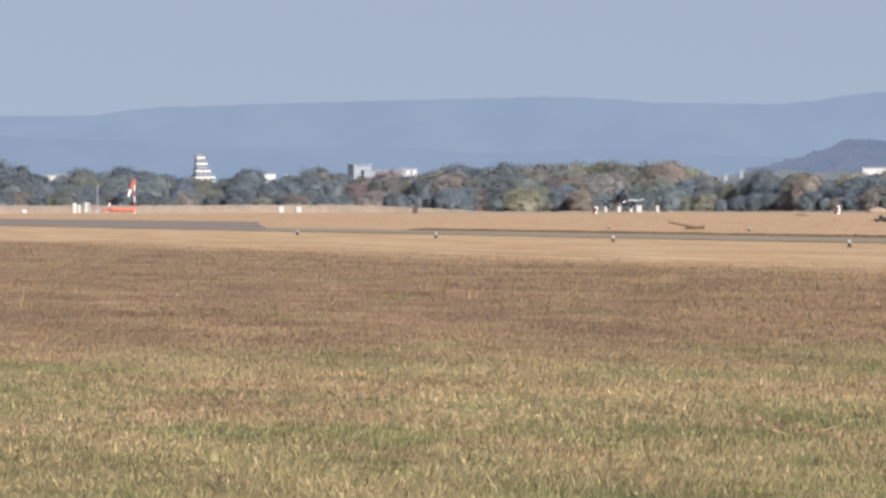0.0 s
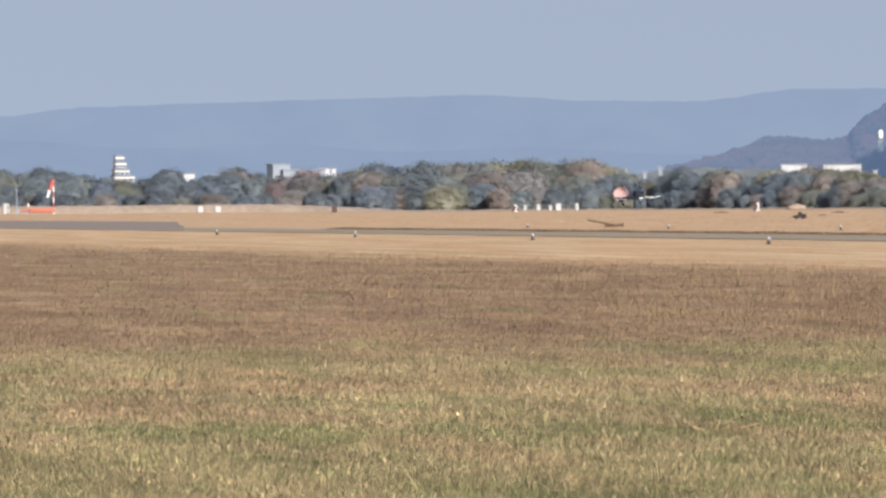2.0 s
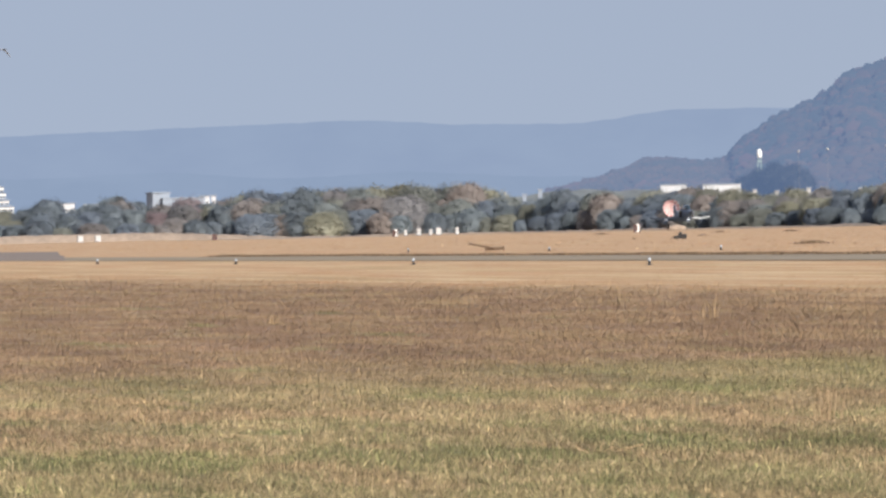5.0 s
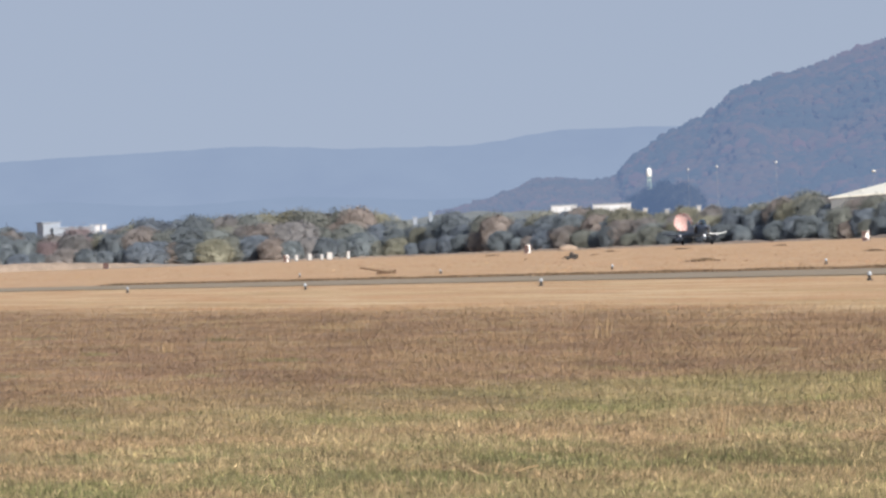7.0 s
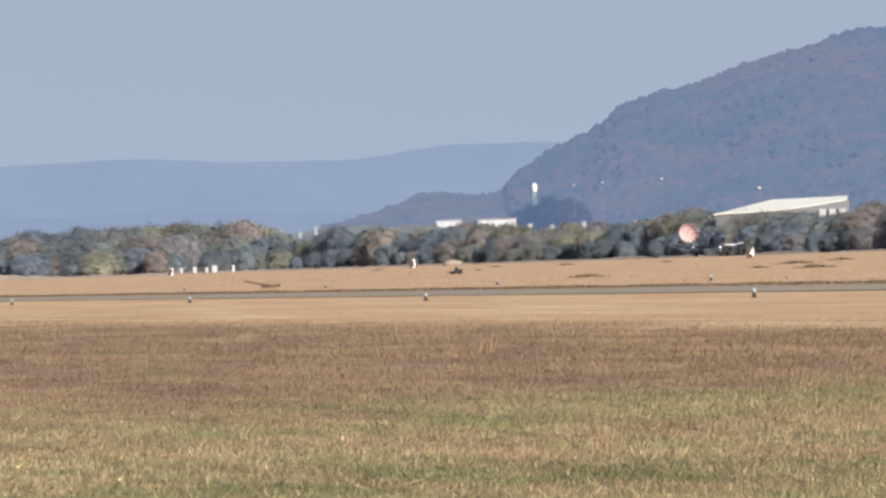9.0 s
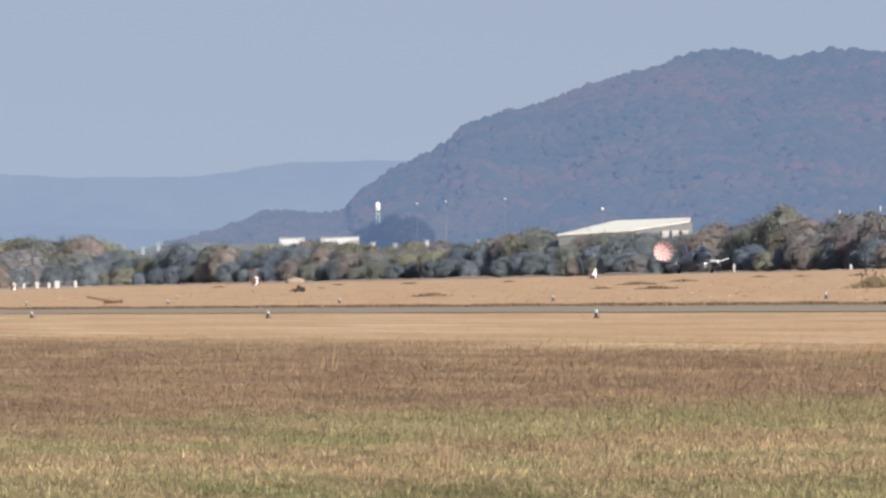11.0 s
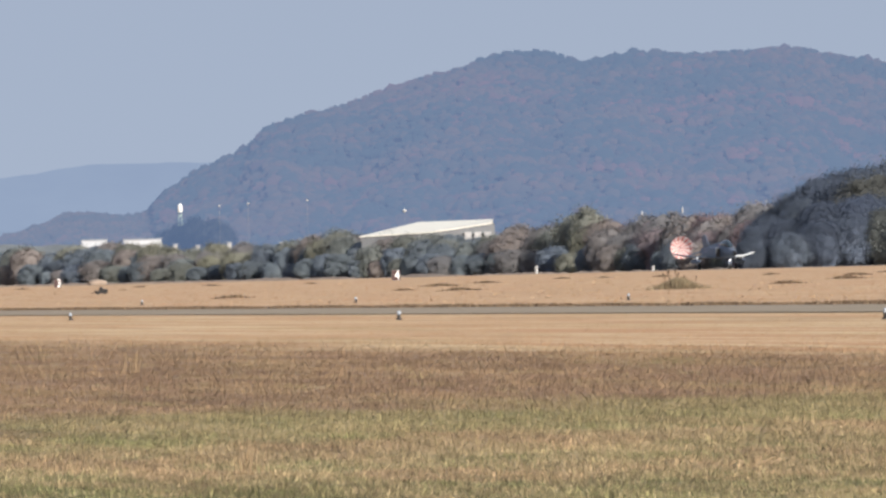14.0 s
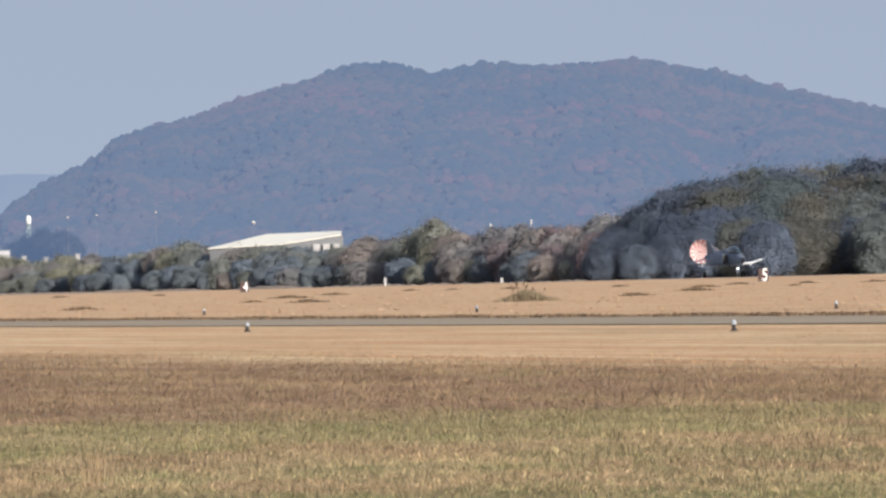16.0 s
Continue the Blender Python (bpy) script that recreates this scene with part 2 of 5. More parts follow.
M_DULL = material("dull white enamel", (0.45, 0.45, 0.45), 0.6, spread=0.12, scale=1.0)
# blue-grey wall tone that paints haze over far buildings
M_PALE = material("pale wall blued for haze", (0.26, 0.30, 0.36), 0.8, spread=0.10, scale=0.2)
M_REED = material("dry reeds", (0.29, 0.225, 0.175), 0.9, spread=0.3, scale=0.3)
M_ROOF = material("cream metal roof", (0.66, 0.64, 0.57), 0.45, spread=0.06, scale=0.1)
M_SLATE = material("grey roof tiles", (0.20, 0.23, 0.28), 0.7, spread=0.15)
M_GLASS = material("dark window glass", (0.06, 0.08, 0.11), 0.15)
M_GREEN = material("pale green steel", (0.38, 0.52, 0.46), 0.5)
M_ORANGE = material("orange paint", (0.46, 0.15, 0.10), 0.6, spread=0.12)
M_RED = material("red cloth", (0.42, 0.12, 0.11), 0.7, spread=0.15)
M_BLACK = material("black paint", (0.025, 0.022, 0.022), 0.6)
M_MAROON = material("dark red board", (0.055, 0.022, 0.02), 0.6, spread=0.2)
M_STEEL = material("grey steel", (0.30, 0.31, 0.33), 0.45, metal=0.6)
M_RUBBER = material("tyre rubber", (0.02, 0.02, 0.02), 0.85)
M_JET = material("blue-grey camouflage", (0.076, 0.098, 0.145), 0.5, spread=0.15, scale=0.5, second=(0.125, 0.150, 0.198))
# near-white tone that paints sunlight on one wing; also the pylons' pale paint
M_JETPALE = material("pale grey and sunlit wing paint", (0.70, 0.71, 0.71), 0.35, spread=0.06)
M_CANOPY = material("canopy glass", (0.03, 0.045, 0.06), 0.08)
M_LAMP = material("landing light", (1.0, 0.96, 0.85), 0.3, emit=4.0)
# nylon colours dimmed and greyed to include haze and light from behind
M_CHUTE_RED = material("orange-red nylon", (0.50, 0.195, 0.185), 0.7, spread=0.15)
M_CHUTE_WHITE = material("white nylon", (0.60, 0.53, 0.51), 0.7, spread=0.10)
M_WOOD = material("weathered timber", (0.15, 0.10, 0.065), 0.9, spread=0.3)
M_BIRD = material("grey feathers", (0.16, 0.18, 0.22), 0.8, spread=0.2)
M_WING = material("pale wing feathers", (0.26, 0.29, 0.34), 0.8, spread=0.15)


# ---- mesh helpers ----
def mesh_object(name, bm, mat, parent=None, label="", smooth=False):
    me = bpy.data.meshes.new(name)
    bmesh.ops.recalc_face_normals(bm, faces=bm.faces)
    bm.to_mesh(me)
    bm.free()
    me.materials.append(mat)
    if smooth:
        me.polygons.foreach_set("use_smooth", [True] * len(me.polygons))
    ob = new(name, me)
    ob.parent = parent
    if label:
        ob["label"] = label
    return ob


def part(name, bm, mat, parent, label="", smooth=False):
    return mesh_object(name, bm, mat, parent, label, smooth)


def array_mesh(name, verts, faces, mat, smooth=False):
    """A mesh from numpy arrays; all faces have the same number of corners."""
    me = bpy.data.meshes.new(name)
    verts, faces = np.asarray(verts, np.float32), np.asarray(faces, np.int32)
    k = faces.shape[1]
    me.vertices.add(len(verts))
    me.vertices.foreach_set("co", verts.ravel())
    me.loops.add(faces.size)
    me.loops.foreach_set("vertex_index", faces.ravel())
    me.polygons.add(len(faces))
    me.polygons.foreach_set("loop_start", np.arange(0, faces.size, k, dtype=np.int32))
    me.update(calc_edges=True)
    me.materials.append(mat)
    if smooth:
        me.polygons.foreach_set("use_smooth", [True] * len(faces))
    return me


def box(bm, x0, y0, z0, x1, y1, z1, bevel=0.0):
    r = bmesh.ops.create_cube(bm, size=1.0)
    vs = r["verts"]
    bmesh.ops.scale(bm, vec=(x1 - x0, y1 - y0, z1 - z0), verts=vs)
    bmesh.ops.translate(bm, vec=((x0 + x1) / 2, (y0 + y1) / 2, (z0 + z1) / 2), verts=vs)
    if bevel:
        es = list({e for v in vs for e in v.link_edges})
        bmesh.ops.bevel(bm, geom=es, offset=bevel, segments=2, affect="EDGES")
    return bm


def rod(bm, a, b, r0, r1=None, n=10):
    """A tapered round bar from a to b."""
    a, b = Vector(a), Vector(b)
    r1 = r0 if r1 is None else r1
    q = (b - a).to_track_quat("Z", "Y").to_matrix()
    rings = []
    for p, r in ((a, r0), (b, r1)):
        rings.append([bm.verts.new(p + q @ Vector((r * math.cos(2 * math.pi * i / n), r * math.sin(2 * math.pi * i / n), 0))) for i in range(n)])
    for i in range(n):
        bm.faces.new((rings[0][i], rings[0][(i + 1) % n], rings[1][(i + 1) % n], rings[1][i]))
    bm.faces.new(rings[0][::-1])
    bm.faces.new(rings[1])
    return bm


def loft(bm, sections, n=16, square=2.0):
    """Skin over cross-sections (x, y, z, half width, half height[, exponent]) along x, closed at both ends."""
    rings = []
    for s in sections:
        x, y, z, w, h = s[:5]
        e = 2.0 / (s[5] if len(s) > 5 else square)
        ring = []
        for i in range(n):
            a = 2 * math.pi * i / n
            c, d = math.cos(a), math.sin(a)
            ring.append(bm.verts.new((x, y + w * math.copysign(abs(c) ** e, c), z + h * math.copysign(abs(d) ** e, d))))
        rings.append(ring)
    for p, q in zip(rings, rings[1:]):
        for i in range(n):
            bm.faces.new((p[i], p[(i + 1) % n], q[(i + 1) % n], q[i]))
    bm.faces.new(rings[0][::-1])
    bm.faces.new(rings[-1])
    return bm


def slab(bm, outline, thick, axis=2):
    """An outline of 3-D corners thickened along one axis, thinned at its rim."""
    off = Vector((0, 0, 0))
    off[axis] = thick / 2
    mid = sum((Vector(p) for p in outline), Vector()) / len(outline)
    top = [bm.verts.new(mid + (Vector(p) - mid) * 0.94 + off) for p in outline]
    rim = [bm.verts.new(p) for p in outline]
    bot = [bm.verts.new(mid + (Vector(p) - mid) * 0.94 - off) for p in outline]
    n = len(outline)
    bm.faces.new(top)
    bm.faces.new(bot[::-1])
    for i in range(n):
        j = (i + 1) % n
        bm.faces.new((top[i], rim[i], rim[j], top[j]))
        bm.faces.new((rim[i], bot[i], bot[j], rim[j]))
    return bm


def smooth_table(table, x):
    """Smooth run through a few (x, value) rows."""
    if x <= table[0][0]:
        return table[0][1]
    for (a, va), (b, vb) in zip(table, table[1:]):
        if x <= b:
            u = (x - a) / (b - a)
            return va + (vb - va) * (u * u * (3 - 2 * u) * 0.5 + u * 0.5)
    return table[-1][1]


def crest(x):
    """Height of the runway, given a gentle climb towards its near end to fit the camera's view."""
    return min(max(0.42 + 0.00058 * (x + 1790.0), 0.10), 0.95)


def land(y, x):
    """Height of the airfield: level meadow, a low rise to the runway's shoulder, then land lowered beyond to fit the
    camera's view.
    """
    u = min(max((y - 312.0) / 26.0, 0.0), 1.0)
    w = min(max((y - 392.0) / 48.0, 0.0), 1.0)
    u, w = u * u * (3 - 2 * u), w * w * (3 - 2 * w)
    return crest(x) * u * (1 - w) + 0.05 * w


# ---- ground, taxiway, runway, distance ----
xs = [-5200, -4000, -3200] + list(range(-2800, 401, 100)) + [1200, 3000]
ys = [-3000, -800, -100, 0, 20, 60, 120, 200, 280, 306, 312, 316, 320, 324, 328, 332, 336, 340, 392, 404, 416, 428, 440, 600, 1000, 2200, 5200]
gv = [(x, y, land(y, x)) for y in ys for x in xs]
gf = [(j * len(xs) + i, j * len(xs) + i + 1, (j + 1) * len(xs) + i + 1, (j + 1) * len(xs) + i) for j in range(len(ys) - 1) for i in range(len(xs) - 1)]
tagged(new("ground", array_mesh("ground", gv, gf, M_GROUND, True)), "level airfield meadow of dry autumn grass", "ground", kind="structure")

bm = bmesh.new()
for z in (0.035, -0.3):
    bm.faces.new([bm.verts.new((x, y, z)) for x, y in ((900, 74), (900, 86), (-721, 86), (-620, 74))])
bmesh.ops.bridge_loops(bm, edges=bm.edges[:])
tagged(mesh_object("road", bm, M_ASPHALT), "weathered brownish asphalt taxiway between straw-coloured grass", "taxiway", kind="structure")
# slanting end laid on the camera's sight line, to look blunt from there
bm = bmesh.new()
for z in (0.033, -0.3):
    bm.faces.new([bm.verts.new((x, y, z)) for x, y in ((-620.2, 74), (-797.2, 95), (-3600, 95), (-3600, 74))])
bmesh.ops.bridge_loops(bm, edges=bm.edges[:])
tagged(mesh_object("road", bm, M_APRON), "darker stretch of the asphalt taxiway, its end cut along the camera's sight line", "taxiway", kind="structure")
bm = bmesh.new()
# this end too is placed to follow the camera's sight line
edge = [(-800, 95.05), (-1030, 122), (-2400, 122), (-2400, 95.05)]
for z in (0.031, -0.3):
    bm.faces.new([bm.verts.new((x, y, z)) for x, y in edge])
bmesh.ops.bridge_loops(bm, edges=bm.edges[:])
tagged(mesh_object("pavement", bm, M_APRON), "grey asphalt apron widening the taxiway", "apron", kind="structure")
bm = bmesh.new()
rows = []
for x in list(range(-2640, 700, 60)) + [700]:
    rows.append([bm.verts.new((x, y, crest(x) + z)) for y, z in ((341, -0.4), (341, 0.03), (364, 0.05), (387, 0.03), (387, -0.4))])
for a, b in zip(rows, rows[1:]):
    for i in range(5):
        bm.faces.new((a[i], a[(i + 1) % 5], b[(i + 1) % 5], b[i]))
bm.faces.new(rows[0][::-1])
bm.faces.new(rows[-1])
tagged(mesh_object("runway", bm, M_RUNWAY), "pale concrete runway on a low rise", "runway", kind="structure")

FOOT = [(2.0, 100), (5.1, 128), (5.8, 120), (6.6, 104), (7.4, 112), (8.2, 96), (9.0, 104), (9.8, 90), (11, 80), (20, 60)]
MOUNT = [(2.0, 150), (5.1, 164), (5.7, 164), (6.1, 178), (6.9, 184), (7.6, 190), (8.7, 196), (9.4, 184), (10.1, 183), (10.7, 204), (11.3, 202), (13, 170), (20, 150)]
HILL = [(9.3, 0), (9.6, 40), (9.75, 62), (9.94, 80), (10.16, 94), (10.33, 108), (10.49, 129), (10.62, 128), (10.73, 124), (10.93, 121), (11.0, 128), (11.06, 144), (11.12, 156), (11.175, 168), (11.25, 178), (11.30, 189), (11.37, 201), (11.56, 222), (11.84, 272), (12.2, 298), (12.63, 338), (12.9, 357),
        (13.33, 391), (13.6, 387), (13.78, 371), (14.1, 386), (14.5, 379), (15.1, 385), (15.53, 365), (16.06, 325), (16.66, 287), (18, 220), (20, 150)]


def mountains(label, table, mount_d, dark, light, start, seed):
    # the ridge glows by itself; its haze is put into the emission colour
    m = bpy.data.materials.new("glowing haze-blue ridge")
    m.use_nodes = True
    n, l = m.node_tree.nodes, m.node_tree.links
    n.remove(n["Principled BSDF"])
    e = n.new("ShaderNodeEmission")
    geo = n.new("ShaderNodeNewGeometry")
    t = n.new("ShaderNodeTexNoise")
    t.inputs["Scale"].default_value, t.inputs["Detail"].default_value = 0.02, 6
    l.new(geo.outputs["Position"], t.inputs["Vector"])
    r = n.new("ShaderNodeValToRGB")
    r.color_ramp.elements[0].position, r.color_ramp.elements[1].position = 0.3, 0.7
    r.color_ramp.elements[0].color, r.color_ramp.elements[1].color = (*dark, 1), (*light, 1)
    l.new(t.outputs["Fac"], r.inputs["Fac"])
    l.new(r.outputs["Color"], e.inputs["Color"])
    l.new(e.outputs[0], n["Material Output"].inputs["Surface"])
    cols, rows = 260, 14
    v, f = [], []
    for i in range(cols + 1):
        b = start + (20.0 - start) * i / cols
        top = smooth_table(table, b) + 2.0 * noise.noise((b * 9, 0.3, seed)) + 1.2 * noise.noise((b * 31, 4, seed))
        h = EYE + top * mount_d / 16000
        for j in range(rows + 1):
            u = j / rows
            p = at(b, mount_d - 160 * (1 - u) + 20 * noise.noise((b * 3, u * 4, 2)))
            v.append((p.x, p.y, h * (u ** 1.3)))
    for i in range(cols):
        for j in range(rows):
            a = i * (rows + 1) + j
            f.append((a, a + rows + 1, a + rows + 2, a + 1))
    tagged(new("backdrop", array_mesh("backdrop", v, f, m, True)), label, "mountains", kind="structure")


def clump_shapes(count, seed):
    """Unit lumps, like tree crowns seen from far off."""
    out = []
    for k in range(count):
        bm = bmesh.new()
        bmesh.ops.create_icosphere(bm, subdivisions=1, radius=1.0)
        for vert in bm.verts:
            vert.co *= 1 + 0.30 * noise.noise(vert.co * 1.7 + Vector((k * 7 + seed, 0, 0))) + 0.22 * noise.noise(vert.co * 4.1 + Vector((0, k * 3, seed)))
        vs = np.array([v.co[:] for v in bm.verts])
        fs = np.array([[v.index for v in f.verts] for f in bm.faces])
        out.append((vs, fs))
        bm.free()
    return out


HILL_D = 4000.0


def hill_height(b, d):
    u = min(max((d - 2900.0) / (HILL_D - 2900.0), 0.0), 1.25)
    crest = EYE + (smooth_table(HILL, b) + 7) * HILL_D / 16000
    back = max(0.0, u - 1.0)
    u = min(u, 1.0)
    fold = (13.0 * noise.noise((b * 1.7, d * 0.002, 1.5)) + 3.0 * noise.noise((b * 5, d * 0.006, 4))) * math.sin(math.pi * u) * min(1.0, smooth_table(HILL, b) / 260) ** 2
    return crest * (0.10 * min(1, u * 6) + 0.90 * u ** 1.15) - 240 * back * back + fold - 5.0 * min(1, u * 5)


def hill():
    cols, rows = 150, 40
    v, f = [], []
    for i in range(cols + 1):
        b = 9.3 + 10.0 * i / cols
        for j in range(rows + 1):
            d = 2850 + 1350 * j / rows
            p = at(b, d)
            v.append((p.x, p.y, hill_height(b, d) - 0.2))
    for i in range(cols):
        for j in range(rows):
            a = i * (rows + 1) + j
            f.append((a, a + rows + 1, a + rows + 2, a + 1))
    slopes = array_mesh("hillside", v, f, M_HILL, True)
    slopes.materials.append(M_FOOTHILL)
    # the low left end gets the material with more haze glow
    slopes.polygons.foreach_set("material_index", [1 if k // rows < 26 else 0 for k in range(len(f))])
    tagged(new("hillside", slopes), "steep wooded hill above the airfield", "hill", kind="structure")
    rng = np.random.default_rng(5)
    shapes = clump_shapes(6, 3)
    vs, fs, ns, base, which = [], [], [], 0, []
    slope = np.array([0.75, -0.15, 0.65])
    for k in range(30000):
        b = 9.6 + 8.2 * rng.random()
        d = 2950 + 1080 * rng.random() ** 0.8
        r = rng.uniform(0.9, 1.8) + rng.gamma(1.2, 0.35)
        if smooth_table(HILL, b) < 145:
            r *= 0.55
        p = at(b, d, hill_height(b, d) + r * 0.2 + 0.4)
        sv, sf = shapes[k % 6]
        rot = np.linalg.qr(rng.normal(0, 1, (3, 3)))[0]
        rot[2] *= rng.uniform(0.55, 0.95)
        vs.append(sv @ rot.T * r + np.array(p))
        ns.append(0.26 * (sv @ rot.T) + slope + rng.normal(0, 0.10, 3))
        fs.append(sf + base)
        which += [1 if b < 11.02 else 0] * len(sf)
        base += len(sv)
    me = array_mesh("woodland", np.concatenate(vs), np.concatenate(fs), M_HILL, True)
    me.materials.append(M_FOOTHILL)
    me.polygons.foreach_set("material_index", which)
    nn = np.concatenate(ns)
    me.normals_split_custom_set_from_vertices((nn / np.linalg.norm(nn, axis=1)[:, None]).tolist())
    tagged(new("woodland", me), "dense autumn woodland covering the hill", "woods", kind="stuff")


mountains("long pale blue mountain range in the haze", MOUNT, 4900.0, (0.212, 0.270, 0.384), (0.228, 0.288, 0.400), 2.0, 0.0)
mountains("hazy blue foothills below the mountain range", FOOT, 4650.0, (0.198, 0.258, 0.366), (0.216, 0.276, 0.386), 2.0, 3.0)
hill()


def far_fields():
    """Fields that rise behind the belt towards the foothills, their colour paled and blued for haze."""
    cols, rows, v, f = 90, 8, [], []
    for i in range(cols + 1):
        b = 9.0 + 2.4 * i / cols
        edge = math.sin(math.pi * i / cols) ** 0.4
        for j in range(rows + 1):
            u = j / rows
            p = at(b, 3010 + 200 * u)
            v.append((p.x, p.y, 0.8 + edge * u * (13.6 + 0.9 * noise.noise((b * 5, u * 3, 1)) + 0.3 * noise.noise((b * 40, u * 5, 2)))))
    for i in range(cols):
        for j in range(rows):
            a = i * (rows + 1) + j
            f.append((a, a + rows + 1, a + rows + 2, a + 1))
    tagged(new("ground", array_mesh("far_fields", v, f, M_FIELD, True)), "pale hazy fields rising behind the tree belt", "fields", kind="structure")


far_fields()


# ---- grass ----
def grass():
    """Blades in tufts over the meadow, spread evenly over the camera's view and sized for it; so they thin out and grow
    coarser with distance.
    """
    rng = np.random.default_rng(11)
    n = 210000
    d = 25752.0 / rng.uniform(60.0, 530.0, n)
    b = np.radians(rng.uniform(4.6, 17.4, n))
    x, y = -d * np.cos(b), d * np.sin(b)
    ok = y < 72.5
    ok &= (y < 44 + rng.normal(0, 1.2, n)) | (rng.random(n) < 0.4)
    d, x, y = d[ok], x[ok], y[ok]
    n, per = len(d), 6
    # tuft contrast is strong near the camera and fades with distance from it
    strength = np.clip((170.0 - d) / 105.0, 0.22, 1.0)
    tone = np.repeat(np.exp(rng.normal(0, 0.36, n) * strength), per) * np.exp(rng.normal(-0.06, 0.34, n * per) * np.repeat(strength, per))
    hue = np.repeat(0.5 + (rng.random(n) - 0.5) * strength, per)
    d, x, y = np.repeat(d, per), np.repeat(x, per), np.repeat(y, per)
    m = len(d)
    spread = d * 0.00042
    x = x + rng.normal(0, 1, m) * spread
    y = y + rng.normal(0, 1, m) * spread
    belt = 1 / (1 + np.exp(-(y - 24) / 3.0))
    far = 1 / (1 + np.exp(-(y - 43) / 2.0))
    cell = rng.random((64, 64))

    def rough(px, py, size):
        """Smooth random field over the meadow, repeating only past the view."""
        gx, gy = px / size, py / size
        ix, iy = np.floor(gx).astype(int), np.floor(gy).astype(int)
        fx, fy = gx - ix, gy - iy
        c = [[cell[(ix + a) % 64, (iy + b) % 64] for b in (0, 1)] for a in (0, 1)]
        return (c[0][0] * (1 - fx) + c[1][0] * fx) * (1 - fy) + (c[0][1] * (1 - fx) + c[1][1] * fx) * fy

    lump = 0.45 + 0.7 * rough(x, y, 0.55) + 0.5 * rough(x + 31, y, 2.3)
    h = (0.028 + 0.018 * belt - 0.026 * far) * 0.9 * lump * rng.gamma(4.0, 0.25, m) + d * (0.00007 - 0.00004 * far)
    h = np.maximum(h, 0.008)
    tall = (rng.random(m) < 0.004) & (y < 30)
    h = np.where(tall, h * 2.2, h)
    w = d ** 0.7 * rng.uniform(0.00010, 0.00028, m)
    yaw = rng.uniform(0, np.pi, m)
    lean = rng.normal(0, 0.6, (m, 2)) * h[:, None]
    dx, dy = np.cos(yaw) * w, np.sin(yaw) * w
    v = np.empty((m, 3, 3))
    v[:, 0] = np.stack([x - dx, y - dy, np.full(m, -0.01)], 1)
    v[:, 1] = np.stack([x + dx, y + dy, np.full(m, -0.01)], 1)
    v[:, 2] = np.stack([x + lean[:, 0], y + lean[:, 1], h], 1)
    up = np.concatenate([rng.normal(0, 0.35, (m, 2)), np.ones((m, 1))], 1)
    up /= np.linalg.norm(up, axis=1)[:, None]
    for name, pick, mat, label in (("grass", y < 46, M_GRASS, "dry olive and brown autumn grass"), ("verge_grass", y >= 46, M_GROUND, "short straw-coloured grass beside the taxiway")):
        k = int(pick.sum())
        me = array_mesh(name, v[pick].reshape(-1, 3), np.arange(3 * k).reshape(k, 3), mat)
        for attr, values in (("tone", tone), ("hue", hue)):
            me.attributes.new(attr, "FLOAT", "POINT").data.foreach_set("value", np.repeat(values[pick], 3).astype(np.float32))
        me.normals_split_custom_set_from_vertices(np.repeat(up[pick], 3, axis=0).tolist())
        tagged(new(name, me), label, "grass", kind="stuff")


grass()


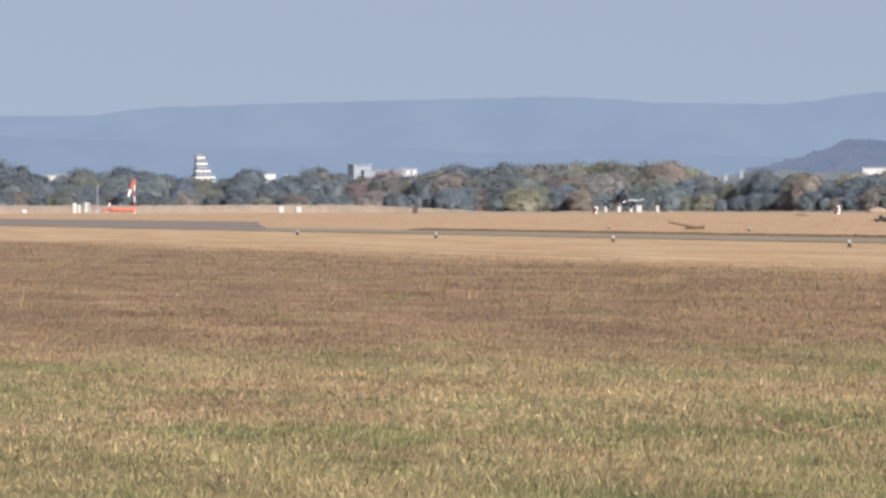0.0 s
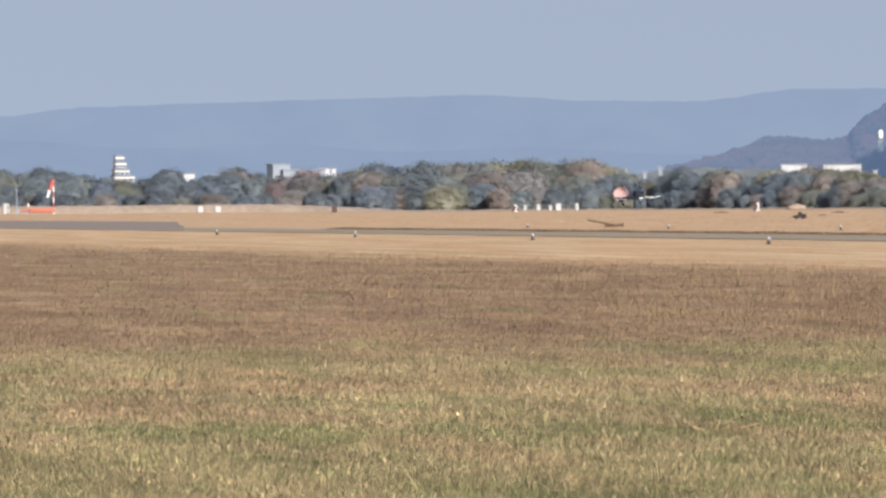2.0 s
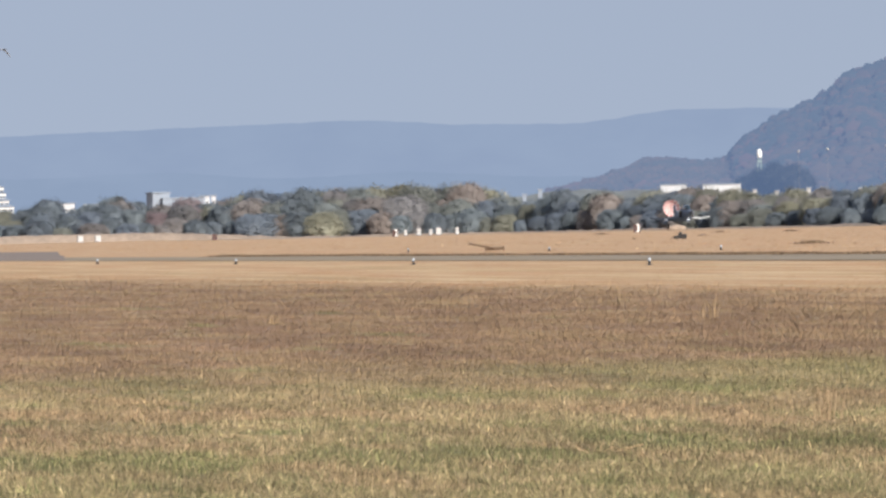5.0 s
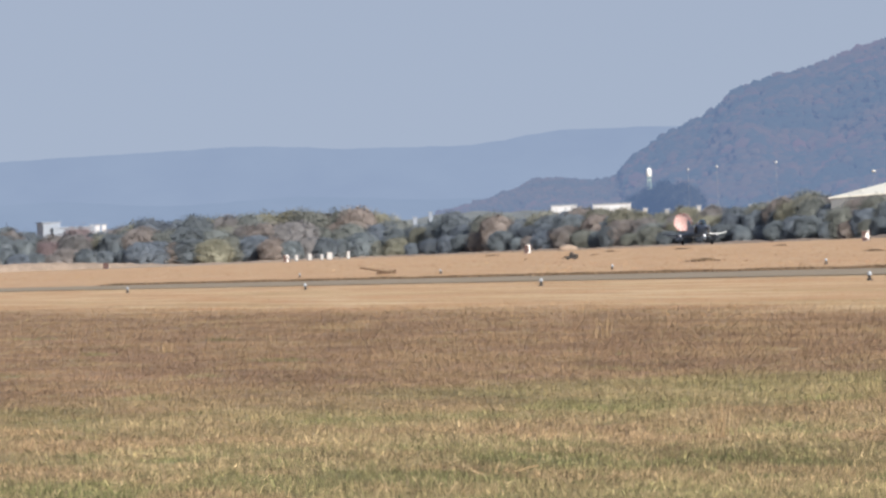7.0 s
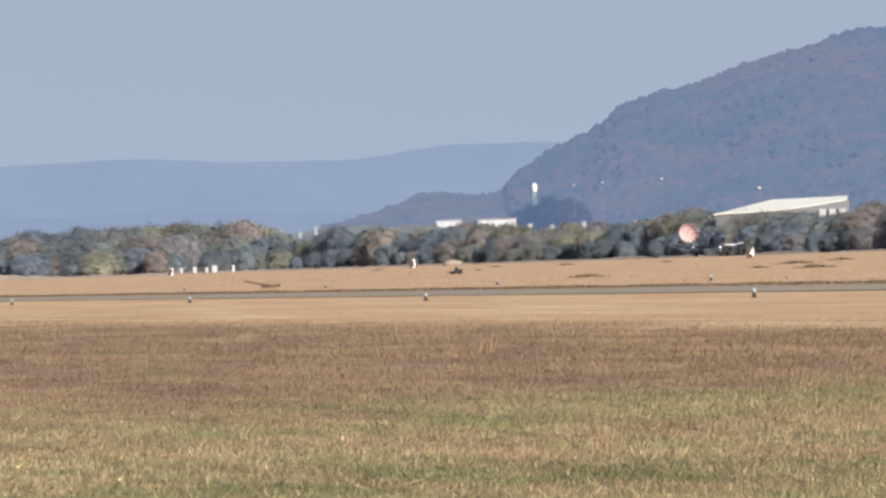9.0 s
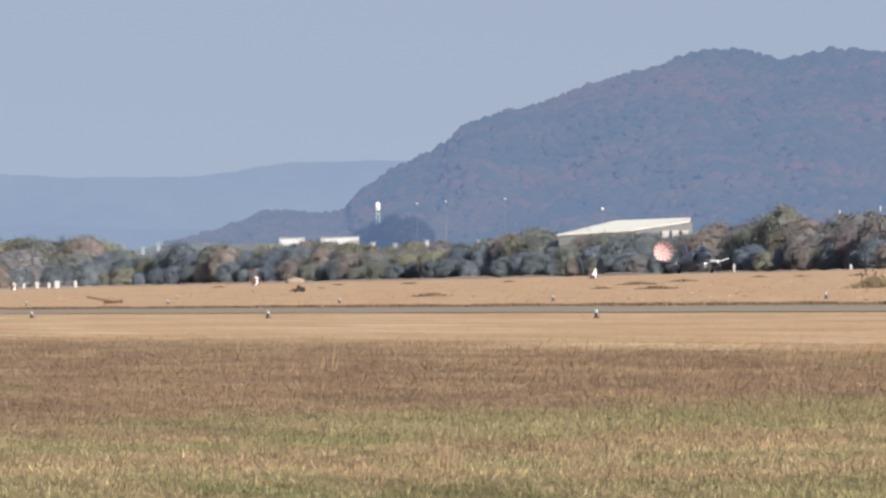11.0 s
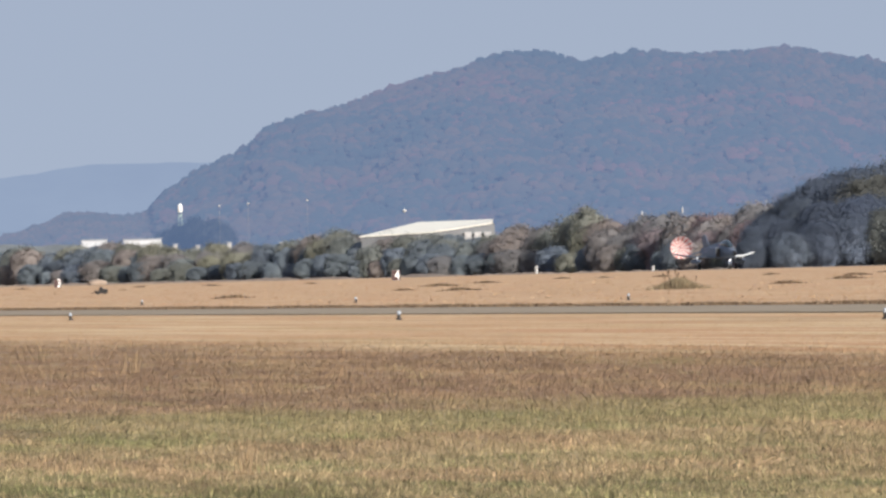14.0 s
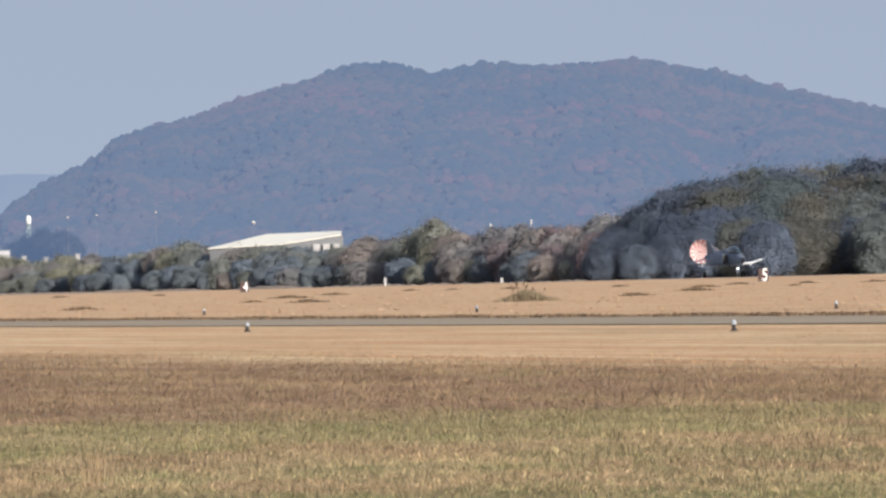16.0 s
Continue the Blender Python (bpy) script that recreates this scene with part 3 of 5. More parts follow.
# ---- trees ----
def crown_mesh(name, seed, mat, wide, tall, lobes, leaves):
    """A rounded crown of many uneven lobes, each covered with leaf clumps; about wide x wide x tall metres over its foot."""
    rng = np.random.default_rng(seed)
    mid, rad = np.array([0, 0, tall * 0.46]), np.array([wide * 0.42, wide * 0.42, tall * 0.46])
    # the body: a dome over a skirt that hangs almost straight to the ground, softly dented
    bm = bmesh.new()
    bmesh.ops.create_icosphere(bm, subdivisions=4, radius=1.0)
    sv = np.array([v.co[:] for v in bm.verts])
    sf = np.array([[v.index for v in f.verts] for f in bm.faces])
    bm.free()

    def domed(w):
        flat = np.linalg.norm(w[:, :2], axis=1)[:, None] + 1e-6
        full = np.sqrt(1 - 0.62 * w[:, 2:] ** 2)
        side = np.where(w[:, 2:] < 0, np.minimum(full / flat, 3.0), 1.0)
        return np.concatenate([w[:, :2] * side, w[:, 2:]], 1)

    dent = np.array([1 + 0.26 * noise.noise(Vector(w) * 2.1 + Vector((seed, 0, 0))) + 0.15 * noise.noise(Vector(w) * 4.6 + Vector((0, seed, 0))) + 0.03 * noise.noise(Vector(w) * 10.0) for w in sv])[:, None]
    body = domed(sv) * rad * dent * 0.98 + mid
    body[:, 2] = np.maximum(body[:, 2], 0.0)
    vs, fs, ns, base = [body], [sf], [0.45 * domed(sv) + np.array([0, 0, 0.55])], len(sv)
    for k in range(lobes):
        z = -0.75 + 1.73 * (k + 0.5) / lobes
        a = k * 2.39996 + rng.uniform(-0.35, 0.35)
        way = domed(np.array([[math.cos(a) * math.sqrt(1 - z * z), math.sin(a) * math.sqrt(1 - z * z), z]]))[0]
        c = mid + way * rad * (1 + 0.26 * noise.noise(Vector(way) * 2.1 + Vector((seed, 0, 0)))) * rng.uniform(0.93, 1.04)
        r = wide * rng.uniform(0.05, 0.12)
        m = leaves // lobes
        d = rng.normal(0, 1, (m, 3))
        p = c + d * r * (1 - 0.55 * abs(way))
        p[:, 2] = np.maximum(p[:, 2], 0.05)
        out = (p - mid) / np.linalg.norm(p - mid, axis=1)[:, None]
        soft = out * np.array([1.0, 1.0, 0.7]) + rng.normal(0, 0.18, (m, 3))
        soft /= np.linalg.norm(soft, axis=1)[:, None]
        t1 = np.cross(soft, rng.normal(0, 1, (m, 3)))
        t1 /= np.linalg.norm(t1, axis=1)[:, None]
        t2 = np.cross(soft, t1)
        s = rng.uniform(0.12, 0.31, (m, 1))
        leaf = np.stack([p - t1 * s, p + t1 * s, p + t2 * s * 1.3], 1)
        vs.append(leaf.reshape(-1, 3))
        fs.append(np.arange(3 * m).reshape(m, 3) + base)
        ns.append(np.repeat(0.42 * out + rng.normal(0, 0.22, (m, 3)) + np.array([0, 0, 0.55]), 3, axis=0))
        base += 3 * m
    me = array_mesh(name, np.concatenate(vs), np.concatenate(fs), mat)
    n = np.concatenate(ns)
    me.normals_split_custom_set_from_vertices((n / np.linalg.norm(n, axis=1)[:, None]).tolist())
    return me


def tree(seed, mat, wide, tall, lobes=30, leaves=9000):
    """trunk with limbs, crown"""
    foot = new("tree")
    rng = random.Random(seed)
    bm = bmesh.new()
    rod(bm, (0, 0, -0.4), (0, 0, tall * 0.45), 0.035 * tall, 0.02 * tall, 8)
    rod(bm, (0, 0, tall * 0.45), (0.1, 0.1, tall * 0.85), 0.02 * tall, 0.006 * tall, 8)
    for k in range(6):
        a, z = k * 1.1 + rng.random(), tall * rng.uniform(0.2, 0.6)
        rod(bm, (0, 0, z), (math.cos(a) * wide * 0.3, math.sin(a) * wide * 0.3, z + tall * 0.18), 0.012 * tall, 0.004 * tall, 6)
    part("trunk", bm, M_BARK, foot)
    crown = new("crown", crown_mesh("crown", seed, mat, wide, tall, lobes, leaves))
    crown.parent = foot
    return foot


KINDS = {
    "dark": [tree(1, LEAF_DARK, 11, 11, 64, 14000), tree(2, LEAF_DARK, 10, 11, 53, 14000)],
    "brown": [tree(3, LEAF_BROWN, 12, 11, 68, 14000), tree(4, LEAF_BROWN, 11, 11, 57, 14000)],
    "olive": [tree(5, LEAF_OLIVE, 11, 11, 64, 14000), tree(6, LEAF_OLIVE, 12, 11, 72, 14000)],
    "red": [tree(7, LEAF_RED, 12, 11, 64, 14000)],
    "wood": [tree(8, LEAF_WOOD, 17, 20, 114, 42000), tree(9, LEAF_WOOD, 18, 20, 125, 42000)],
    "deep": [tree(10, LEAF_SHADED, 17, 20, 114, 42000)],
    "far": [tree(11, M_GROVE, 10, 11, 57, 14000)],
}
LABELS = {
    "far": "tree at the hill's foot, far behind the belt, with blue-grey haze glow",
    "dark": "dark evergreen broadleaf tree in the belt behind the runway",
    "brown": "round-crowned tree with browning autumn leaves behind the runway",
    "olive": "olive-green tree with yellowing leaves behind the runway",
    "red": "tree with dull reddish autumn leaves behind the runway",
    "deep": "tall dense tree at the wood's edge, its leaves darkened as in shade",
    "wood": "tall dense tree at the wood's edge, dark green and brown",
}
used = set()
# crown tops of the belt: bearing, height over the eye in 1/16000 of the distance
TOPS = [(4.4, 84), (5.12, 90), (5.18, 86), (5.28, 63), (5.40, 55), (5.60, 59), (5.66, 66), (5.74, 58), (5.91, 70), (6.02, 62), (6.09, 68), (6.23, 55), (6.45, 49), (6.55, 51), (6.70, 66), (6.86, 50), (7.16, 68), (7.36, 48),
        (7.54, 66), (7.71, 55), (7.89, 67), (8.16, 67), (8.46, 71), (8.73, 77), (8.96, 78), (9.21, 66), (9.37, 80), (9.48, 64), (9.57, 60), (9.68, 45), (9.85, 45), (9.95, 66), (10.08, 48), (10.20, 66), (10.36, 46), (10.55, 59), (10.8, 61),
        (11.0, 57), (11.27, 50), (11.5, 56), (11.7, 52), (12.22, 70), (12.42, 62), (12.5, 66), (12.6, 64), (12.97, 65), (13.19, 56), (13.3, 73), (13.59, 72), (13.70, 80), (13.79, 96), (13.88, 82), (13.97, 78)]
WOOD = [(14.0, 70), (14.2, 84), (14.7, 84), (14.89, 100), (15.09, 112), (15.15, 129), (15.31, 151), (15.4, 160), (15.66, 181), (15.87, 187), (16.19, 190), (16.65, 196), (18.5, 210)]


def belt_distance(b):
    """How far off the tree belt stands: past the runway's end, then closing in behind it."""
    return 2960.0 if b < 9.5 else 2960.0 - 160.0 * (b - 9.5)


def plant(kind, bearing, d, height, squash, rng, bush=False):
    src = rng.choice(KINDS[kind])
    full = 20.0 if kind in ("wood", "deep") else 11.0
    p = at(bearing, d)
    p.z = land(p.y, p.x) - 0.05
    k = height / full
    if src in used:
        t = copy_thing(src, pose(0, 0, 0))
    else:
        t, _ = src, used.add(src)
    t.matrix_basis = Matrix.LocRotScale(p, Euler((0, 0, rng.uniform(0, 6.28))), (k * squash, k * squash, k))
    if bush:
        t.name = "bush"
        tagged(t, "low dense bush at the foot of the tree belt", "bush", "bushes before the tree belt")
        return
    tagged(t, LABELS[kind], "tree", "wood beside the runway" if kind in ("wood", "deep") else "trees at the hill's foot" if kind == "far" else "tree belt behind the runway")


def belt_kind(b, rng):
    """Which trees stand where along the belt."""
    if 7.35 < b < 7.62 or b > 14.0:
        return rng.choice(("red", "brown", "olive", "brown"))
    if 8.45 < b < 9.45 or 13.15 < b < 14.0:
        return rng.choice(("brown", "olive", "brown", "olive"))
    if b < 7.3 or 9.5 < b < 10.1 or 10.3 < b < 10.7:
        return rng.choice(("dark", "dark", "dark", "olive"))
    return rng.choice(("dark", "dark", "brown", "olive", "olive"))


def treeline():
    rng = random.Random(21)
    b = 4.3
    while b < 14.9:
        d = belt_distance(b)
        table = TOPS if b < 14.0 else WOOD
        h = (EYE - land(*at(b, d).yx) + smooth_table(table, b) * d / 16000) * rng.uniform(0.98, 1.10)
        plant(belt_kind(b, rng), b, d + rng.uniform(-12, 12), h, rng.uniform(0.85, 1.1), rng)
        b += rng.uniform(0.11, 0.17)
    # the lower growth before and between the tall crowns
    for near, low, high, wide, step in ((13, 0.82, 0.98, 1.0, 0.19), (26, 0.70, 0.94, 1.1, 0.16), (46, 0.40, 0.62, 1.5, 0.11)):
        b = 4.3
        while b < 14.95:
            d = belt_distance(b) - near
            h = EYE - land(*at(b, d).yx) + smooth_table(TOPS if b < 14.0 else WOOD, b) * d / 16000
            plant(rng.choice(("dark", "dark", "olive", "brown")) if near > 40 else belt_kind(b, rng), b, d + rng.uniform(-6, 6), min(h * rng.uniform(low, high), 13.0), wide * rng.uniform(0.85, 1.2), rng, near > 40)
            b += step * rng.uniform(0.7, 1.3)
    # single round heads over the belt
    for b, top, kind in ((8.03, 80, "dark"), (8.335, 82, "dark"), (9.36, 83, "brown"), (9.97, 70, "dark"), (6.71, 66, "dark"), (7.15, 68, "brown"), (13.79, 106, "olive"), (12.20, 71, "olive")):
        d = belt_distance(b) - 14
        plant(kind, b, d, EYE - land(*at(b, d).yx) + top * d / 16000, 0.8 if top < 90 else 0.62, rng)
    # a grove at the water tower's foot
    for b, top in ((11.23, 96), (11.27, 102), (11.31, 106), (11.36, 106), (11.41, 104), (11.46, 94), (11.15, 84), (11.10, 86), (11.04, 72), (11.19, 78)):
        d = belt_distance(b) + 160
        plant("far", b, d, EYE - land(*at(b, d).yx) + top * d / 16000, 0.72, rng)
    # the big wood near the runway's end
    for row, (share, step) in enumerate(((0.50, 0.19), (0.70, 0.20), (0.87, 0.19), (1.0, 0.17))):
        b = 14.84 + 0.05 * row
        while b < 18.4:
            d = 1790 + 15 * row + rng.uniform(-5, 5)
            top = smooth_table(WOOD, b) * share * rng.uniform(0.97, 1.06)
            # the wood's left end, and some trees elsewhere, take the shade-darkened leaves
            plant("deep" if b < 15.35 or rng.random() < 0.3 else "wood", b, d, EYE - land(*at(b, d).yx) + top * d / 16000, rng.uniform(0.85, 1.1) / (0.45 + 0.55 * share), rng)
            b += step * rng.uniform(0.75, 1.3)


treeline()


# ---- buildings beyond the trees ----
def wall_windows(thing, x0, x1, z, y, count, w, h):
    for k in range(count):
        c = x0 + (x1 - x0) * (k + 0.5) / count
        bm = bmesh.new()
        box(bm, c - w / 2, y - 0.06, z, c + w / 2, y + 0.1, z + h)
        part("window", bm, M_GLASS, thing)


def face_camera(bearing, d, z=None, turn=0.0):
    p = at(bearing, d)
    p.z = land(p.y, p.x) if z is None else z
    return pose(p.x, p.y, p.z, 0, 0, -90 - bearing + turn + 180)


def keep_tower():
    """Tiered pale tower: a broad lower house, then two storeys that step in, under dark flared roofs. Front is -y."""
    t = new("tower")
    for x, w, z, h, brow in ((0.55, 6.3, 0.0, 11.2, 0.35), (0.0, 4.6, 11.9, 1.3, 0.45), (-0.25, 3.4, 13.9, 1.5, 0.30), (-0.55, 2.7, 16.1, 1.2, 0.35)):
        bm = bmesh.new()
        box(bm, x - w / 2, -w / 2, z, x + w / 2, w / 2, z + h, 0.04)
        storey = part("storey", bm, M_CONCRETE, t, "pale grey storey")
        bm = bmesh.new()
        box(bm, x - w / 2 - 0.08, -w / 2 - 0.08, z + h - 0.55, x + w / 2 + 0.08, w / 2 + 0.08, z + h - 0.05, 0.03)
        part("white_band", bm, M_WHITE, storey, "sunlit white band under the eaves")
        for k in range(3):
            c = x - w / 2 + w * (k + 0.5) / 3
            bm = bmesh.new()
            box(bm, c - w * 0.09, -w / 2 - 0.05, z + h - 1.25, c + w * 0.09, -w / 2 + 0.1, z + h - 0.68)
            part("window", bm, M_GLASS, storey)
        bm = bmesh.new()
        ring = [[bm.verts.new((x + sx * s, sy * s, zz)) for sx, sy in ((-1, -1), (1, -1), (1, 1), (-1, 1))]
                for s, zz in ((w / 2 + brow, z + h), (w / 2 + brow, z + h + 0.12), (max(w / 2 - 0.8, 0.3), z + h + 0.75))]
        for a, b in zip(ring, ring[1:]):
            for i in range(4):
                bm.faces.new((a[i], a[(i + 1) % 4], b[(i + 1) % 4], b[i]))
        bm.faces.new(ring[0][::-1])
        bm.faces.new(ring[-1])
        part("roof", bm, M_SLATE, t)
    return t


t = tagged(keep_tower(), "pale tiered tower with white bands and grey roofs behind the trees", "tower")
t.matrix_basis = face_camera(6.40, 3040, 0.0, 14) @ Matrix.Diagonal((1.05, 1.05, 1.09, 1))


def flat_building(label, bearing, d, length, depth, top, mat=None, windows=6, turn=0.0, base=0.0, storeys=1):
    t = new("building")
    far = max(d, belt_distance(bearing) + 80)
    length, depth, d = length * far / d, depth * far / d, far
    h = EYE + top * d / 16000 - base
    bm = bmesh.new()
    box(bm, -length / 2, -depth / 2, 0, length / 2, depth / 2, h, 0.05)
    part("wall", bm, mat or M_CHALK, t)
    bm = bmesh.new()
    box(bm, -length / 2 - 0.3, -depth / 2 - 0.3, h, length / 2 + 0.3, depth / 2 + 0.3, h + 0.35, 0.05)
    part("roof", bm, M_PALE, t)
    for k in range(storeys):
        wall_windows(t, -length / 2, length / 2, h - 2.4 - 3.0 * k, -depth / 2, windows, length / windows * 0.28, 0.7)
    t.matrix_basis = face_camera(bearing, d, base, turn)
    return tagged(t, label, "building")


flat_building("long white low building half hidden by trees", 5.48, 2800, 9, 8, 58, windows=4)
flat_building("white flat-roofed building behind the tree belt", 6.83, 2800, 4, 6, 60, windows=3, storeys=0)
flat_building("pale grey apartment block far behind the trees", 7.10, 3050, 18, 8, 57, M_PALE, 7, storeys=0)
flat_building("pale hazed building far behind the trees", 7.40, 3000, 6, 8, 75, M_PALE, 3, 15, storeys=0)
flat_building("pale low wing of a far building", 7.54, 3010, 14, 7, 65, M_PALE, 5, 15, storeys=0)
for k, b in enumerate((7.675, 7.71, 7.75)):
    flat_building("small white block far behind the trees", b, 2900, 1.5, 2, 68, windows=1)
flat_building("long white works building above the trees", 10.665, 2700, 7.6, 9, 69, windows=4, storeys=0)
flat_building("white works building with a low parapet above the trees", 10.97, 2720, 11.4, 9, 68, windows=4, storeys=0)
for b, top in ((9.52, 64), (9.60, 62), (9.72, 58), (9.82, 66), (11.18, 57), (11.32, 54), (11.52, 58), (11.85, 56), (12.02, 63)):
    flat_building("small pale house among far trees", b, 2780, 1.2, 3, top, M_PALE if b < 11 else M_DULL, 2, storeys=0)


def hangar():
    """Wide building with a big cream roof: low eaves to the front, the walls darkened in colour for the gable's shade.
    Front is -y.
    """
    t = new("hangar")
    bm = bmesh.new()
    # one broad roof plane, leaning to the front, its eaves rising to one end
    a = [(-18.6, -9, 11.2), (0.8, -9, 11.9), (17.0, -4, 14.0), (17.3, 6, 15.0), (-2.9, 8, 14.7)]
    top = [bm.verts.new(p) for p in a]
    low = [bm.verts.new(Vector(p) - Vector((0, 0, 0.3))) for p in a]
    bm.faces.new(top)
    bm.faces.new(low[::-1])
    for i in range(5):
        j = (i + 1) % 5
        bm.faces.new((top[i], low[i], low[j], top[j]))
    part("roof", bm, M_ROOF, t, "broad cream sheet-metal roof")
    bm = bmesh.new()
    c = [(-18, -8.6, 0), (0.8, -8.6, 0), (17.6, -3.8, 0), (17.0, 5.6, 0), (-2.9, 7.6, 0)]
    h = [10.8, 11.5, 13.6, 14.6, 14.3]
    lo = [bm.verts.new(p) for p in c]
    hi = [bm.verts.new((p[0], p[1], z)) for p, z in zip(c, h)]
    bm.faces.new(hi)
    bm.faces.new(lo[::-1])
    for i in range(5):
        j = (i + 1) % 5
        bm.faces.new((lo[i], lo[j], hi[j], hi[i]))
    part("wall", bm, M_SHADE, t)
    for k in range(3):
        bm = bmesh.new()
        x = 9.5 + 2.6 * k
        box(bm, x, -7.2 + 0.75 * k, 9.0, x + 1.9, -5.6 + 0.75 * k, 11.6, 0.05)
        part("door", bm, M_DULL, t)
    t.matrix_basis = face_camera(12.785, 2490, 0.0) @ Matrix.Diagonal((1.03, 1.03, 1.03, 1))
    return tagged(t, "large hangar with a broad cream metal roof", "hangar")


hangar()


def water_tower():
    t = new("water_tower")
    bm = bmesh.new()
    loft_z = [(0.8, 0.7), (1.0, 1.0), (2.7, 1.0), (3.2, 0.5), (3.4, 0.12)]
    rings = [[bm.verts.new((r * math.cos(i * math.pi / 8), r * math.sin(i * math.pi / 8), 19.2 + z)) for i in range(16)] for z, r in loft_z]
    for a, b in zip(rings, rings[1:]):
        for i in range(16):
            bm.faces.new((a[i], a[(i + 1) % 16], b[(i + 1) % 16], b[i]))
    bm.faces.new(rings[0][::-1])
    bm.faces.new(rings[-1])
    part("tank", bm, M_WHITE, t, "white rounded water tank", True)
    for sx, sy in ((-1, -1), (1, -1), (1, 1), (-1, 1)):
        bm = bmesh.new()
        rod(bm, (1.1 * sx, 1.1 * sy, 0), (0.55 * sx, 0.55 * sy, 20.1), 0.14, 0.11, 8)
        part("leg", bm, M_GREEN, t)
    for z in (6, 11, 15.5, 18.9):
        bm = bmesh.new()
        s = 1.1 - 0.5 * z / 19.3
        box(bm, -s, -s, z, s, s, z + 0.25, 0.03)
        part("platform", bm, M_GREEN, t)
    t.matrix_basis = face_camera(11.213, 2930, 0.0) @ Matrix.Diagonal((0.80, 0.80, 1.125, 1))
    return tagged(t, "white water tank on a pale green steel tower", "water tower")


water_tower()


def light_mast(label, bearing, d, top, ball=0.5, lean=0.0, tall=0.8):
    t = new("light_mast")
    h = EYE + top * d / 16000
    bm = bmesh.new()
    rod(bm, (0, 0, 0), (0, 0, h - ball), 0.035, 0.025, 8)
    part("pole", bm, M_STEEL, t)
    bm = bmesh.new()
    bmesh.ops.create_icosphere(bm, subdivisions=2, radius=ball, matrix=Matrix.Translation((0, 0, h - ball)) @ Matrix.Diagonal((1, 1, tall, 1)))
    part("lamp_head", bm, M_DULL, t, "white lamp head", True)
    t.matrix_basis = face_camera(bearing, d) @ pose(0, 0, 0, 0, lean, 0)
    return tagged(t, label, "light mast")


light_mast("tall light mast with a white head before the hill", 11.462, 2660, 126, 0.38)
light_mast("tall light mast with a white head before the hill", 11.645, 2660, 129, 0.38)
light_mast("tall light mast with a white head before the hill", 12.02, 2660, 132, 0.4)
light_mast("mast with a white ball head beside the hangar", 12.635, 2540, 111, 0.6)
light_mast("slim white-tipped mast behind the trees", 14.138, 2250, 91, 0.22, 0, 4.5)
light_mast("slim white-tipped mast behind the trees", 14.396, 2250, 97, 0.22, 0, 4.0)


# ---- things on the airfield ----
def distance_sign(digit, bearing):
    """Runway distance board: dark red boards either side of a white-edged numeral, on two legs. Front is -y."""
    t = new("distance_sign")
    bm = bmesh.new()
    box(bm, -0.80, -0.06, 0.10, 0.62, 0.06, 1.72, 0.03)
    part("board", bm, M_MAROON, t, "dark red board")
    for x in (-0.5, 0.5):
        bm = bmesh.new()
        box(bm, x - 0.05, -0.05, -0.5, x + 0.05, 0.05, 0.16)
        part("leg", bm, M_STEEL, t)
    if digit:
        cu = bpy.data.curves.new("numeral", "FONT")
        cu.body, cu.size, cu.extrude, cu.offset = digit, 2.25, 0.02, 0.015
        cu.align_x = "CENTER"
        tmp = new("numeral", cu)
        me = bpy.data.meshes.new_from_object(tmp.evaluated_get(bpy.context.evaluated_depsgraph_get()))
        bpy.data.objects.remove(tmp)
        me.materials.clear()
        me.materials.append(M_WHITE)
        num = new("numeral", me)
        num.parent = t
        num.matrix_basis = pose(0.10, -0.09, 0.20, 90, 0, 0) @ Matrix.Diagonal((0.76, 1, 1, 1))
        num["label"] = "white numeral " + digit
    y = 319.0
    x = -y / math.tan(radians(bearing))
    t.matrix_basis = pose(x, y, land(y, x), 0, 0, 90 + 8)
    return tagged(t, "dark red distance board with a white numeral" if digit else "dark red distance board seen far off", "sign", "distance boards along the runway")


for digit, b in (("", 7.754), ("2", 8.899), ("3", 10.431), ("4", 12.573), ("5", 15.861)):
    distance_sign(digit, b)


def edge_light():
    t = new("edge_light")
    bm = bmesh.new()
    rod(bm, (0, 0, -0.02), (0, 0, 0.05), 0.11, 0.10, 12)
    part("base", bm, M_BLACK, t)
    bm = bmesh.new()
    rod(bm, (0, 0, 0.05), (0, 0, 0.18), 0.055, 0.06, 12)
    part("stem", bm, M_BLACK, t)
    bm = bmesh.new()
    rod(bm, (0, 0, 0.18), (0, 0, 0.27), 0.072, 0.066, 12)
    rod(bm, (0, 0, 0.27), (0, 0, 0.31), 0.066, 0.03, 12)
    part("lens", bm, M_CONCRETE, t, "whitish lens under a cap")
    return tagged(t, "small taxiway edge light with a whitish lens on a black foot", "edge light", "edge lights of the taxiway")


first = edge_light()
first.matrix_basis = pose(-474.1, 65.64, 0)
for k in range(1, 6):
    copy_thing(first, pose(-474.1 + 60 * k, 65.64, 0, 0, 0, 40 * k))
for k in range(-1, 0):
    copy_thing(first, pose(-474.1 + 60 * k, 65.64, 0, 0, 0, 40 * k))
for k in range(-2, 5):
    copy_thing(first, pose(-531.7 + 60 * k, 102.94, 0, 0, 0, 25 * k))


